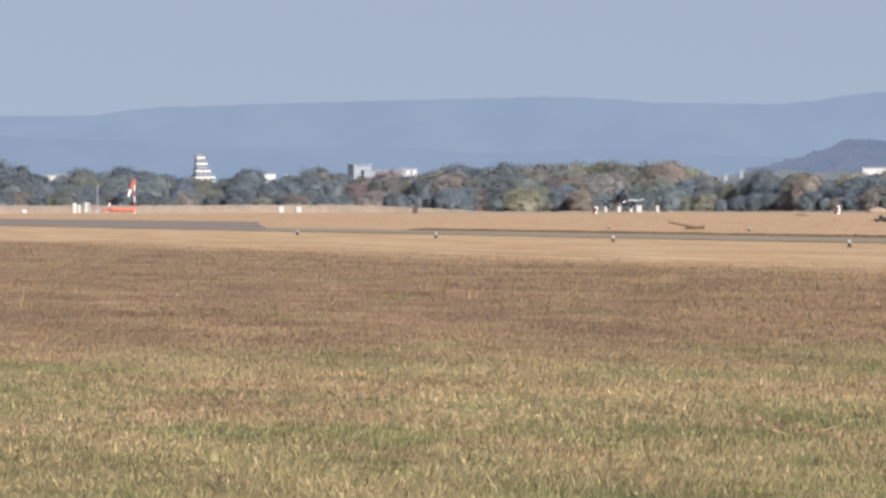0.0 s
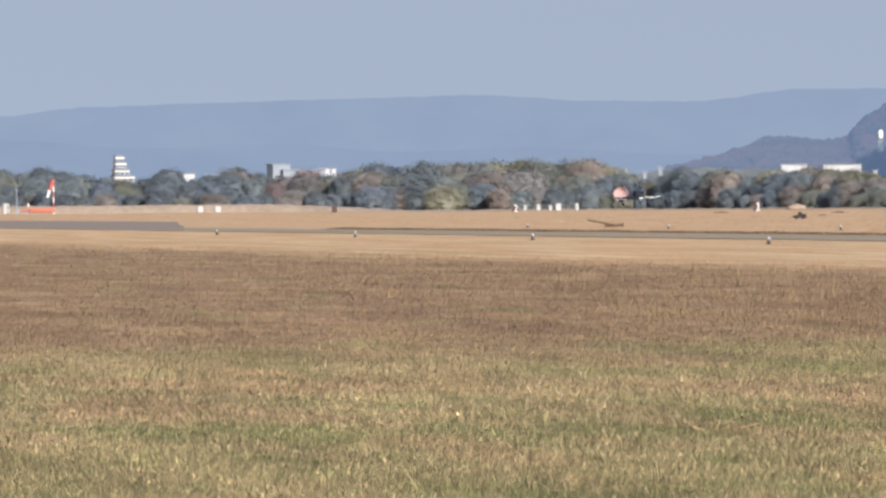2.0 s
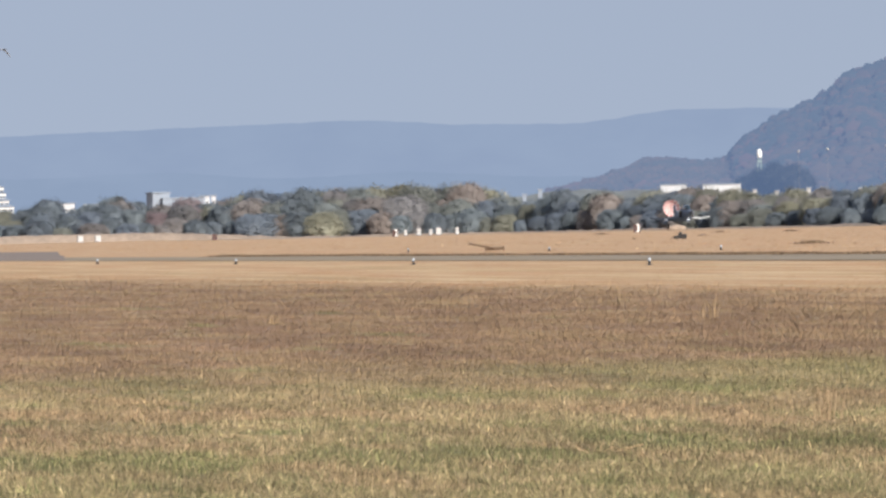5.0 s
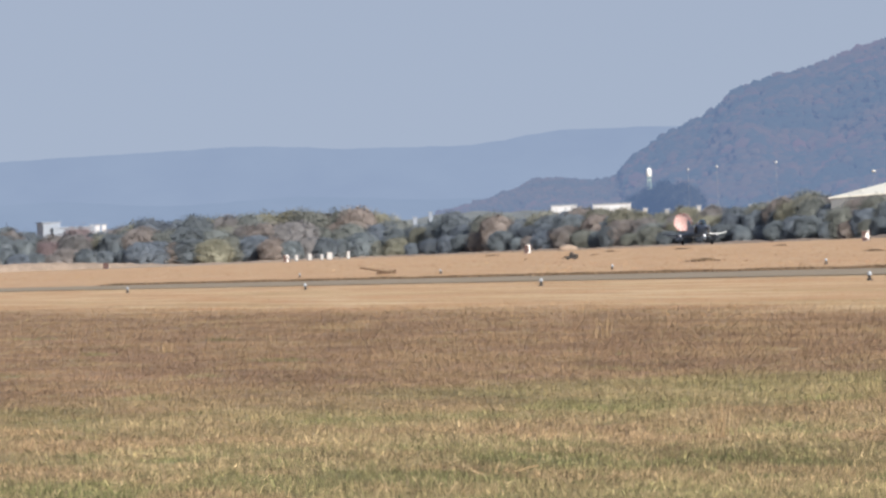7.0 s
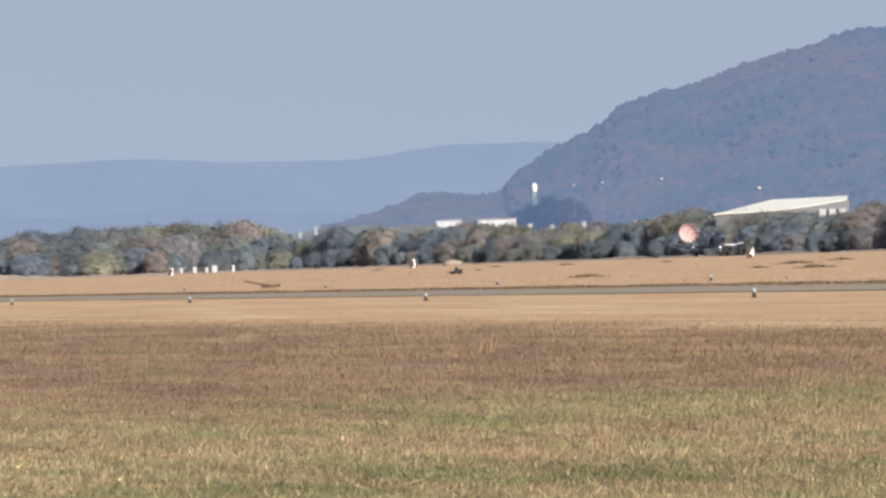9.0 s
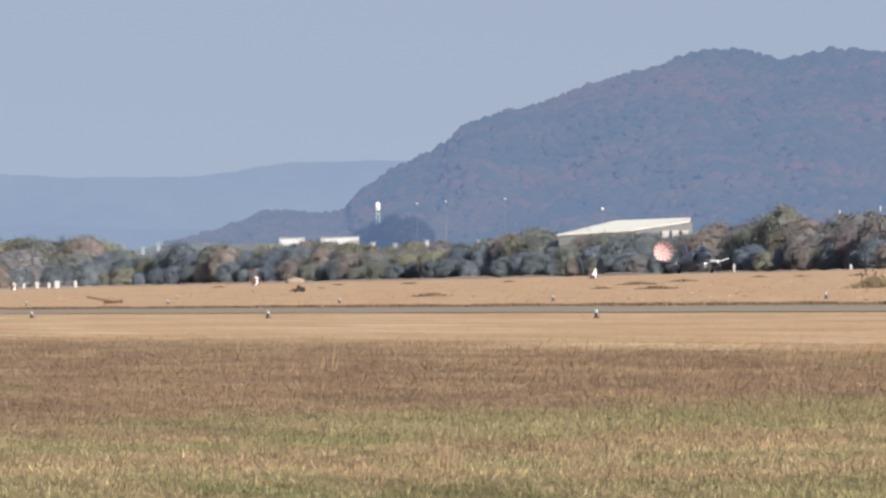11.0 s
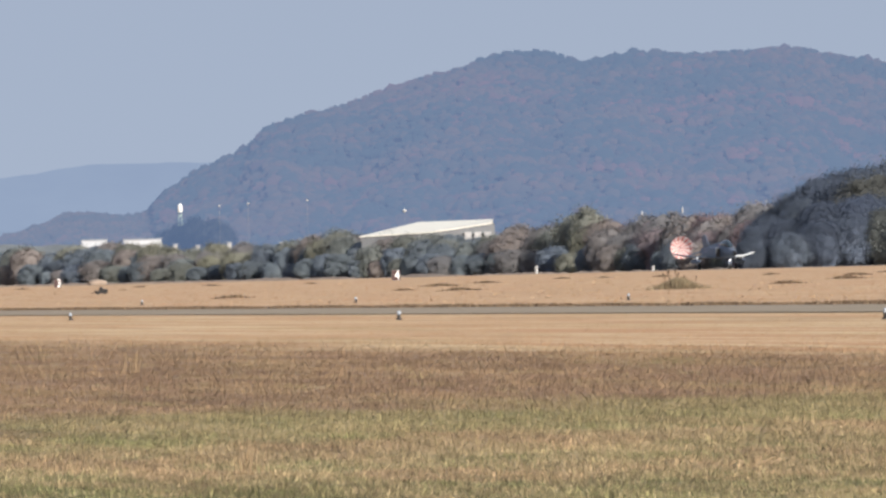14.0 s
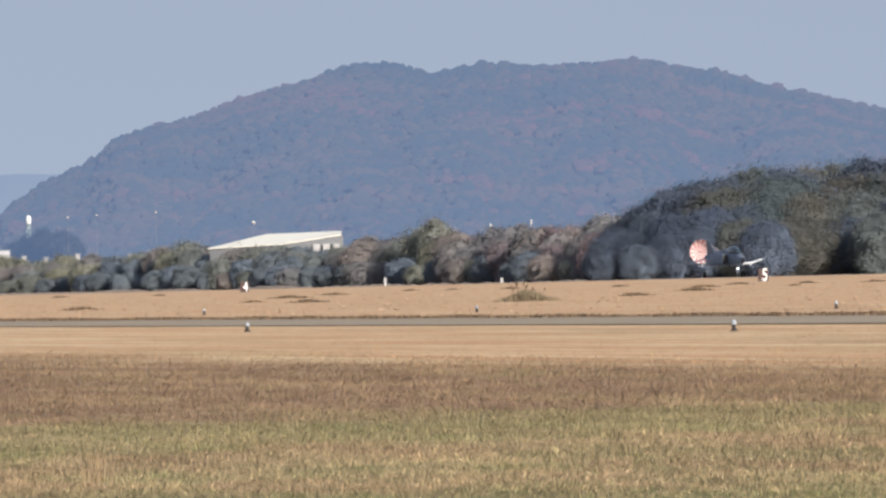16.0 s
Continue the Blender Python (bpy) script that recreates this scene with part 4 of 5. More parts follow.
def windsock():
    t = new("windsock")
    for k in range(6):
        bm = bmesh.new()
        rod(bm, (0, 0, 1.45 * k), (0, 0, 1.45 * (k + 1)), 0.16, 0.16, 10)
        part("pole_band", bm, M_RED if k % 2 else M_WHITE, t)
    for k in range(5):
        a, b = k / 5, (k + 1) / 5
        bm = bmesh.new()
        rod(bm, (-0.15 - 1.5 * a, 0, 8.9 - 4.6 * a), (-0.15 - 1.5 * b, 0, 8.9 - 4.6 * b), 0.62 - 0.30 * a, 0.62 - 0.30 * b, 12)
        part("sock", bm, M_RED if k < 3 else M_WHITE, t)
    t.matrix_basis = face_camera(5.975, 2825) @ Matrix.Diagonal((1.2, 1.2, 1.2, 1))
    return tagged(t, "drooping red and white windsock on a banded pole", "windsock")


windsock()


def mast():
    t = new("antenna_mast")
    bm = bmesh.new()
    rod(bm, (0, 0, 0), (0, 0, 6.9), 0.16, 0.12, 8)
    part("pole", bm, M_PALE, t)
    bm = bmesh.new()
    box(bm, -0.4, -0.3, 0, 0.4, 0.3, 1.0, 0.04)
    part("cabinet", bm, M_PALE, t)
    t.matrix_basis = face_camera(5.741, 2825) @ Matrix.Diagonal((1.2, 1.2, 1.2, 1))
    return tagged(t, "pale antenna mast with a cabinet at its foot", "mast")


mast()


def barrier():
    """Low orange equipment shelter with rounded ends, a striped post before it."""
    t = new("equipment_shelter")
    bm = bmesh.new()
    box(bm, -3.2, -1.2, 0.3, 3.4, 1.2, 1.5, 0.3)
    part("body", bm, M_ORANGE, t)
    bm = bmesh.new()
    box(bm, -5.6, -0.6, 0.6, -3.2, 0.6, 1.1, 0.1)
    part("side_box", bm, M_RED, t)
    for x in (-2.6, 2.8):
        bm = bmesh.new()
        box(bm, x - 0.2, -0.9, -0.2, x + 0.2, 0.9, 0.32, 0.03)
        part("skid", bm, M_STEEL, t)
    t.matrix_basis = face_camera(5.90, 2825) @ Matrix.Diagonal((1.2, 1.2, 1.2, 1))
    return tagged(t, "low orange equipment shelter in the grass", "shelter")


barrier()
t = new("marker_post")
for k in range(3):
    bm = bmesh.new()
    rod(bm, (0, 0, 0.9 * k), (0, 0, 0.9 * (k + 1)), 0.22, 0.22, 10)
    part("band", bm, M_WHITE if k % 2 == 0 else M_RED, t)
t.matrix_basis = face_camera(5.815, 2825) @ Matrix.Diagonal((1.2, 1.2, 1.2, 1))
tagged(t, "short red and white banded marker post", "post")


def cabinet(label, bearing, d, w, top, mat=None, slant=0.0):
    """A field cabinet: body on a plinth, overhanging lid, door with a handle."""
    t = new("cabinet")
    base = land(*at(bearing, d).yx)
    h = EYE + top * d / 16000 - base
    bm = bmesh.new()
    box(bm, -w / 2, -w * 0.4, 0.12, w / 2, w * 0.4, h - 0.08, 0.04)
    mat = mat or M_DULL
    part("body", bm, mat, t)
    bm = bmesh.new()
    box(bm, -w / 2 - 0.06, -w * 0.4 - 0.06, h - 0.08, w / 2 + 0.06, w * 0.4 + 0.06, h + slant, 0.03)
    part("lid", bm, mat, t)
    bm = bmesh.new()
    box(bm, -w / 2 + 0.1, -w * 0.35, -0.3, w / 2 - 0.1, w * 0.35, 0.13)
    part("plinth", bm, M_PALE, t)
    bm = bmesh.new()
    box(bm, -w / 2 + 0.15, -w * 0.4 - 0.03, 0.25, w / 2 - 0.15, -w * 0.4 + 0.01, h - 0.25, 0.01)
    door = part("door", bm, mat or M_WHITE, t)
    bm = bmesh.new()
    box(bm, w / 2 - 0.35, -w * 0.4 - 0.09, h * 0.5, w / 2 - 0.28, -w * 0.4 - 0.02, h * 0.62, 0.01)
    part("handle", bm, M_STEEL, door)
    t.matrix_basis = face_camera(bearing, d, None, 12)
    return tagged(t, label, "cabinet")


cabinet("white field cabinet in dry grass", 5.595, 2830, 1.35, 9)
cabinet("narrow white field cabinet in dry grass", 5.625, 2830, 0.74, 6)
cabinet("tall white field cabinet in dry grass", 5.673, 2830, 1.84, 10)
cabinet("pale square field cabinet in dry grass", 6.901, 2830, 1.72, 3)
cabinet("pale square field cabinet in dry grass", 7.012, 2830, 1.72, 3)
cabinet("small low white field box", 5.275, 2830, 1.60, -2)
for b, w, top in ((8.96, 0.8, 1), (9.044, 1.0, 2.5), (9.12, 0.8, 0.5), (9.169, 1.5, 3.5), (9.288, 0.9, 3.5)):
    cabinet("white equipment cabinet beside the runway", b, 2550, w, top)
for b0, b1 in ((8.90, 9.03), (9.06, 9.16), (9.19, 9.28)):
    # pipe frames between the cabinets
    t = new("pipe_frame")
    L = radians(b1 - b0) * 2550 / 2
    for x in (-L, 0, L):
        bm = bmesh.new()
        rod(bm, (x, 0, -0.2), (x, 0, 1.5), 0.05, 0.05, 8)
        part("post", bm, M_STEEL, t)
    for z in (0.8, 1.5):
        bm = bmesh.new()
        rod(bm, (-L, 0, z), (L, 0, z), 0.045, 0.045, 8)
        part("rail", bm, M_STEEL, t)
    t.matrix_basis = face_camera((b0 + b1) / 2, 2550)
    tagged(t, "pale pipe frame between the runway cabinets", "frame")


def field_cart():
    """Dark two-wheeled cart with a sloping load, drawbar on the ground."""
    t = new("cart")
    bm = bmesh.new()
    box(bm, -0.95, -0.5, 0.14, 1.0, 0.5, 0.55, 0.04)
    part("bed", bm, M_BLACK, t)
    bm = bmesh.new()
    loft(bm, [(-0.30, 0, 0.66, 0.4, 0.14, 4), (-0.1, 0, 0.80, 0.45, 0.30, 4), (0.2, 0, 0.80, 0.45, 0.28, 4), (0.35, 0, 0.66, 0.45, 0.16, 4), (1.0, 0, 0.62, 0.4, 0.12, 4)], 12)
    part("load", bm, M_BLACK, t, "dark tarpaulined load")
    for x in (-0.5, 0.55):
        for y in (-0.58, 0.58):
            bm = bmesh.new()
            rod(bm, (x, y - 0.08, 0.26), (x, y + 0.08, 0.26), 0.26, 0.26, 18)
            wheel = part("wheel", bm, M_RUBBER, t)
            bm = bmesh.new()
            rod(bm, (x, y - 0.10, 0.26), (x, y + 0.10, 0.26), 0.12, 0.12, 12)
            part("rim", bm, M_BLACK, wheel)
    bm = bmesh.new()
    rod(bm, (-0.9, 0, 0.42), (-1.45, 0, 0.10), 0.05, 0.04, 8)
    part("drawbar", bm, M_BLACK, t)
    t.matrix_basis = face_camera(10.70, 950, 0.0) @ Matrix.Diagonal((0.70, 0.75, 0.72, 1))
    return tagged(t, "dark two-wheeled cart standing in straw-coloured grass", "cart")


field_cart()


def beam_stand():
    """A weathered timber trestle with one long beam fallen across it."""
    t = new("timber_trestle")
    bm = bmesh.new()
    rod(bm, (-1.35, 0, 0.66), (0.6, 0, 0.28), 0.07, 0.08, 8)
    part("beam", bm, M_WOOD, t)
    bm = bmesh.new()
    rod(bm, (-0.1, 0.1, 0.22), (1.25, 0.1, 0.30), 0.10, 0.10, 8)
    part("beam", bm, M_WOOD, t)
    for x, z in ((-0.05, 0.5), (0.55, 0.35), (1.2, 0.42)):
        bm = bmesh.new()
        rod(bm, (x, 0.05, -0.1), (x, 0.05, z), 0.09, 0.08, 8)
        part("post", bm, M_WOOD, t)
    bm = bmesh.new()
    rod(bm, (0.55, 0, 0.0), (1.25, 0, 0.42), 0.04, 0.04, 8)
    part("brace", bm, M_WOOD, t)
    t.matrix_basis = face_camera(9.475, 655, -0.12)
    return tagged(t, "weathered timber trestle with a slanting beam in the grass", "trestle")


beam_stand()


def weeds(name, label, spots, stems, width, height, mat, seed, kind="stuff"):
    """Clumps of dry stalks: thin blades fanning from each spot."""
    rng = np.random.default_rng(seed)
    out = []
    for x, y, s in spots:
        m = int(stems * s)
        px = x + rng.normal(0, width * s * 0.6, m)
        py = y + rng.normal(0, width * s * 0.45, m)
        fall = np.exp(-((py - y) / (width * s * 0.9)) ** 2)
        h = height * s ** 0.5 * fall * rng.uniform(0.4, 1.1, m)
        w = rng.uniform(0.03, 0.13, m)
        yaw = rng.uniform(0, np.pi, m)
        g = np.array([land(*v) for v in zip(py, px)])
        lx, ly = rng.normal(0, 0.4, m) * h, rng.normal(0, 0.4, m) * h
        v = np.empty((m, 3, 3))
        v[:, 0] = np.stack([px - np.cos(yaw) * w, py - np.sin(yaw) * w, g - 0.02], 1)
        v[:, 1] = np.stack([px + np.cos(yaw) * w, py + np.sin(yaw) * w, g - 0.02], 1)
        v[:, 2] = np.stack([px + lx, py + ly, g + h], 1)
        out.append(v)
    v = np.concatenate(out).reshape(-1, 3)
    return tagged(new(name, array_mesh(name, v, np.arange(len(v)).reshape(-1, 3), mat)), label, "weeds", kind=kind)


def shrub():
    """Low dry bush: a fan of stalks, a few upright stems with heads, leafy foot."""
    t = new("shrub")
    rng = random.Random(8)
    gen = np.random.default_rng(31)
    m = 3000
    px, py = gen.normal(0, 0.72, m), gen.normal(0, 0.8, m)
    h = (0.26 + 0.55 * np.exp(-(px / 1.0) ** 2)) * gen.uniform(0.3, 1.1, m)
    w, yaw = gen.uniform(0.015, 0.05, m), gen.uniform(0, np.pi, m)
    v = np.empty((m, 3, 3))
    v[:, 0] = np.stack([px - np.cos(yaw) * w, py - np.sin(yaw) * w, np.full(m, -0.02)], 1)
    v[:, 1] = np.stack([px + np.cos(yaw) * w, py + np.sin(yaw) * w, np.full(m, -0.02)], 1)
    v[:, 2] = np.stack([px * 1.06 + gen.normal(0, 0.12, m), py, h], 1)
    ob = new("foliage", array_mesh("foliage", v.reshape(-1, 3), np.arange(3 * m).reshape(m, 3), M_SHRUB))
    ob.parent = t
    for k in range(11):
        bm = bmesh.new()
        x, h = rng.uniform(-1.0, 1.0), rng.uniform(0.7, 1.3)
        rod(bm, (x, rng.uniform(-0.4, 0.4), 0), (x * 1.15, 0, h), 0.02, 0.012, 6)
        rod(bm, (x * 1.13, 0, h * 0.8), (x * 1.16, 0, h), 0.03, 0.07, 6)
        part("stalk", bm, M_WOOD, t)
    p = at(14.36, 590)
    t.matrix_basis = pose(p.x, p.y, 0, 0, 0, 76)
    return tagged(t, "low dry bush with upright seed stalks", "shrub")


shrub()


def weed_patches():
    rng = random.Random(17)
    spots = []
    for k in range(14):
        y = rng.uniform(125, 290)
        b = rng.uniform(8.0, 17.2)
        x = -y / math.tan(radians(b))
        if x > -1250:
            spots.append((x, y, rng.uniform(0.25, 0.9)))
    for b in (12.03, 13.62, 13.89, 14.25, 14.95, 15.7, 16.13, 16.56, 11.4, 10.95, 10.2):
        spots.append((-303 / math.tan(radians(b)), 303, rng.uniform(0.55, 0.8)))
    spots.append((-204 / math.tan(radians(12.85)), 204, 1.1))
    weeds("dark_weeds", "dark dry weeds scattered over the straw meadow", spots, 420, 2.0, 0.34, M_TUFT, 4)
    # ragged lip of the taxiway's far edge
    lip = [(x + rng.uniform(-2, 2), 87.3 + rng.uniform(-0.6, 0.9), rng.uniform(0.5, 1.5)) for x in range(-640, -200, 2)]
    weeds("edge_weeds", "ragged dark weeds along the taxiway's edge", lip, 260, 1.7, 0.15, M_TUFT, 6)


weed_patches()


def tall_weed(bearing, d, height, wide, stems, seed, lying=False):
    """A clump of tall dry stalks that stands out of the meadow, or lies flattened in it."""
    gen = np.random.default_rng(seed)
    m = stems
    px, py = gen.normal(0, wide * 0.5, m), gen.normal(0, wide * 0.5, m)
    h = height * gen.uniform(0.35, 1.0, m)
    lean = gen.normal(0, 0.16, (m, 2)) * h[:, None]
    w, yaw = gen.uniform(0.002, 0.005, m) * (d / 100) ** 0.5, gen.uniform(0, np.pi, m)
    if lying:
        lean = np.stack([gen.normal(0, 0.3, m), gen.normal(0, 1.0, m)], 1) * h[:, None]
        h = gen.uniform(0.03, 0.08, m)
    v = np.empty((m, 4, 3))
    v[:, 0] = np.stack([px - np.cos(yaw) * w, py - np.sin(yaw) * w, np.full(m, -0.02)], 1)
    v[:, 1] = np.stack([px + np.cos(yaw) * w, py + np.sin(yaw) * w, np.full(m, -0.02)], 1)
    v[:, 2] = np.stack([px + lean[:, 0] + np.cos(yaw) * w * 0.5, py + lean[:, 1] + np.sin(yaw) * w * 0.5, h], 1)
    v[:, 3] = np.stack([px + lean[:, 0] - np.cos(yaw) * w * 0.5, py + lean[:, 1] - np.sin(yaw) * w * 0.5, h + 0.01], 1)
    ob = new("weed", array_mesh("weed", v.reshape(-1, 3), np.arange(4 * m).reshape(m, 4), M_STALK))
    p = at(bearing, d)
    ob.matrix_basis = pose(p.x, p.y, 0)
    return tagged(ob, "flattened pale dry stalks in the meadow" if lying else "clump of tall dry stalks standing in the meadow", "weed", "tall weeds in the meadow")


tall_weed(10.88, 151, 0.46, 0.22, 46, 1)
tall_weed(11.61, 73, 0.30, 0.13, 60, 2)
tall_weed(5.26, 149, 0.40, 0.05, 6, 3)
tall_weed(8.11, 159, 0.22, 0.12, 40, 4)
tall_weed(14.75, 71.5, 0.24, 0.16, 22, 6, True)
tall_weed(10.14, 64, 0.26, 0.05, 7, 7, True)


def far_straw():
    """Straw tussocks between the taxiway and the runway, and the low bank of reeds beyond."""
    rng = np.random.default_rng(40)
    m = 14000
    v0 = rng.uniform(15.0, 75.0, m)
    d = 25752.0 / v0
    b = np.radians(rng.uniform(4.8, 17.4, m))
    x, y = -d * np.cos(b), d * np.sin(b)
    ok = (y > 89) & (y < 318) & ~((x > -1505) & (x < -635) & (y < 124))
    x, y, d = x[ok], y[ok], d[ok]
    m = len(d)
    h = rng.gamma(3, 0.008, m) + d * 0.00002
    w = d * rng.uniform(0.0001, 0.00035, m)
    g = np.array([land(*v) for v in zip(y, x)])
    v = np.empty((m, 3, 3))
    v[:, 0] = np.stack([x, y - w, g - 0.02], 1)
    v[:, 1] = np.stack([x + w * 0.2, y + w, g - 0.02], 1)
    v[:, 2] = np.stack([x, y + rng.normal(0, 0.5, m) * w, g + h], 1)
    me = array_mesh("straw", v.reshape(-1, 3), np.arange(3 * m).reshape(m, 3), M_GROUND)
    up = np.repeat(np.concatenate([rng.normal(0, 0.3, (m, 2)), np.ones((m, 1))], 1), 3, axis=0)
    me.normals_split_custom_set_from_vertices((up / np.linalg.norm(up, axis=1)[:, None]).tolist())
    tagged(new("straw", me), "straw-coloured dry grass between taxiway and runway", "grass", kind="stuff")
    # reed bank, high before the far belt, then a low fringe of scrub along the foot of the trees
    cols, v, f = 420, [], []
    for i in range(cols + 1):
        b = 4.2 + 10.6 * i / cols
        top = max(2.6 * (1 - max(0.0, (b - 7.4) / 1.0)), 0.5 + 0.6 * noise.noise((b * 3.1, 5, 0))) + 0.30 * noise.noise((b * 14, 0, 0)) + 0.25 * noise.noise((b * 60, 0, 0))
        for d, k in ((-60, 0), (-57, 0.85), (-52, 1.0), (-47, 0.9), (-42, 0)):
            p = at(b, min(belt_distance(b), 2940) + d - 36)
            v.append((p.x, p.y, land(p.y, p.x) - 0.1 + max(0, top) * k))
    for i in range(cols):
        for j in range(4):
            a = i * 5 + j
            f.append((a, a + 5, a + 6, a + 1))
    tagged(new("bank", array_mesh("bank", v, f, M_REED, True)), "low bank of tall dry reeds before the trees", "bank", kind="structure")


far_straw()


def straw_mound():
    """A flattened heap of old straw beyond the runway."""
    t = clump_shapes(1, 12)[0]
    v = t[0] * np.array([1.6, 3.0, 1.15]) + np.array([0, 0, 0.5])
    ob = new("straw_heap", array_mesh("straw_heap", v, t[1], M_REED, True))
    p = at(10.68, 2310)
    ob.matrix_basis = pose(p.x, p.y, land(p.y, p.x), 0, 0, 10)
    return tagged(ob, "flattened heap of old tan straw beyond the runway", "straw heap")


straw_mound()
cabinet("small white marker box beyond the runway", 13.461, 1750, 0.45, 4)
cabinet("small white marker box beyond the runway", 14.20, 1690, 0.45, -1)


# ---- the landing jet ----
def wing_panel(bm, pts, thick):
    return slab(bm, pts, thick)


def jet():
    """Twin-engined swept-wing fighter, nose along +x, origin on the ground under the wing."""
    t = new("fighter_jet")
    bm = bmesh.new()
    loft(bm, [(9.6, 0, 2.15, 0.04, 0.04), (9.0, 0, 2.18, 0.28, 0.28), (8.0, 0, 2.25, 0.50, 0.54), (6.5, 0, 2.35, 0.64, 0.74), (5.0, 0, 2.42, 0.70, 0.88),
              (3.0, 0, 2.45, 0.84, 0.96, 2.4), (0.0, 0, 2.45, 0.98, 0.96, 2.6), (-3.0, 0, 2.45, 0.98, 0.90, 2.5), (-5.5, 0, 2.5, 0.64, 0.66), (-8.0, 0, 2.65, 0.42, 0.46), (-9.2, 0, 2.7, 0.30, 0.32)], 20)
    part("fuselage", bm, M_JET, t, "", True)
    bm = bmesh.new()
    loft(bm, [(9.65, 0, 2.15, 0.03, 0.03), (9.3, 0, 2.165, 0.19, 0.19), (8.7, 0, 2.2, 0.36, 0.37)], 16)
    part("radome", bm, M_BLACK, t, "dark radome", True)
    bm = bmesh.new()
    loft(bm, [(7.0, 0, 2.98, 0.10, 0.10), (6.2, 0, 3.28, 0.42, 0.46), (5.0, 0, 3.48, 0.52, 0.58), (3.4, 0, 3.50, 0.52, 0.60), (2.2, 0, 3.42, 0.46, 0.50), (1.2, 0, 3.25, 0.2, 0.3)], 16)
    part("canopy", bm, M_CANOPY, t, "glossy dark two-seat canopy", True)
    bm = bmesh.new()
    loft(bm, [(2.4, 0, 3.3, 0.46, 0.46), (0, 0, 3.28, 0.48, 0.46), (-4, 0, 3.1, 0.36, 0.38), (-7, 0, 2.9, 0.15, 0.2)], 12)
    part("spine", bm, M_JET, t, "", True)
    for s in (-1, 1):
        bm = bmesh.new()
        loft(bm, [(3.9, s * 1.14, 2.35, 0.36, 0.72, 4), (2.5, s * 1.17, 2.32, 0.44, 0.78, 4), (0, s * 1.05, 2.3, 0.5, 0.66, 3), (-3.5, s * 0.75, 2.1, 0.5, 0.55, 2.2), (-5.6, s * 0.55, 2.1, 0.46, 0.46)], 14)
        part("intake_trunk", bm, M_JET, t)
        bm = bmesh.new()
        loft(bm, [(3.95, s * 1.14, 2.35, 0.29, 0.64, 4), (3.88, s * 1.14, 2.35, 0.29, 0.64, 4)], 14)
        part("intake", bm, M_BLACK, t, "dark engine intake")
        bm = bmesh.new()
        rod(bm, (-5.5, s * 0.55, 2.1), (-6.6, s * 0.55, 2.05), 0.47, 0.40, 16)
        part("nozzle", bm, M_STEEL, t, "burnt metal nozzle")
        # sunlight is painted on one wing by pale paint; the other stays dark
        bm = bmesh.new()
        wing_panel(bm, [(2.9, s * 1.3, 1.72), (-0.9, s * 4.1, 1.85), (-3.1, s * 4.1, 1.85), (-3.0, s * 1.2, 1.72)], 0.22)
        part("wing", bm, M_JETPALE if s > 0 else M_JET, t)
        bm = bmesh.new()
        wing_panel(bm, [(-0.75, s * 4.1, 1.86), (-2.5, s * 5.86, 2.30), (-3.5, s * 5.86, 2.30), (-3.1, s * 4.1, 1.86)], 0.13)
        part("wing_tip", bm, M_JETPALE if s > 0 else M_JET, t, "upturned outer wing")
        bm = bmesh.new()
        wing_panel(bm, [(-6.3, s * 0.4, 2.6), (-8.4, s * 2.7, 1.9), (-9.4, s * 2.7, 1.9), (-9.0, s * 0.4, 2.6)], 0.10)
        part("tailplane", bm, M_JET, t, "drooping tailplane")
        bm = bmesh.new()
        rod(bm, (-0.9, s * 2.65, 1.7), (-0.9, s * 2.65, 0.4), 0.09, 0.07, 10)
        rod(bm, (-0.9, s * 2.65, 1.1), (-0.3, s * 2.2, 1.7), 0.05, 0.05, 8)
        gear = part("main_gear", bm, M_STEEL, t)
        bm = bmesh.new()
        rod(bm, (-0.9, s * 2.65 - 0.13, 0.39), (-0.9, s * 2.65 + 0.13, 0.39), 0.39, 0.39, 20)
        part("wheel", bm, M_RUBBER, gear, "black tyre")
        bm = bmesh.new()
        box(bm, -1.5, s * 2.95 - 0.03, 0.65, -0.4, s * 2.95 + 0.03, 1.65, 0.02)
        part("gear_door", bm, M_JET, gear)
        bm = bmesh.new()
        loft(bm, [(2.3, s * 3.3, 1.15, 0.04, 0.04), (1.4, s * 3.3, 1.15, 0.26, 0.26), (0, s * 3.3, 1.15, 0.33, 0.33), (-2.2, s * 3.3, 1.15, 0.30, 0.30), (-3.8, s * 3.3, 1.15, 0.05, 0.05)], 14)
        tank = part("drop_tank", bm, M_JET, t, "slender underwing fuel tank", True)
        bm = bmesh.new()
        box(bm, -1.6, s * 3.3 - 0.06, 1.4, 0.6, s * 3.3 + 0.06, 1.8, 0.02)
        part("pylon", bm, M_JETPALE, tank)
    bm = bmesh.new()
    slab(bm, [(-4.6, 0, 3.0), (-7.4, 0, 4.95), (-8.9, 0, 4.95), (-8.8, 0, 2.8)], 0.16, 1)
    part("fin", bm, M_JET, t)
    bm = bmesh.new()
    rod(bm, (5.9, 0, 1.6), (5.9, 0, 0.3), 0.07, 0.06, 10)
    gear = part("nose_gear", bm, M_STEEL, t)
    for s in (-0.15, 0.15):
        bm = bmesh.new()
        rod(bm, (5.9, s - 0.07, 0.26), (5.9, s + 0.07, 0.26), 0.26, 0.26, 16)
        part("wheel", bm, M_RUBBER, gear, "black tyre")
    bm = bmesh.new()
    box(bm, 5.95, -0.28, 0.75, 6.0, 0.28, 1.5, 0.02)
    part("gear_door", bm, M_JET, gear)
    bm = bmesh.new()
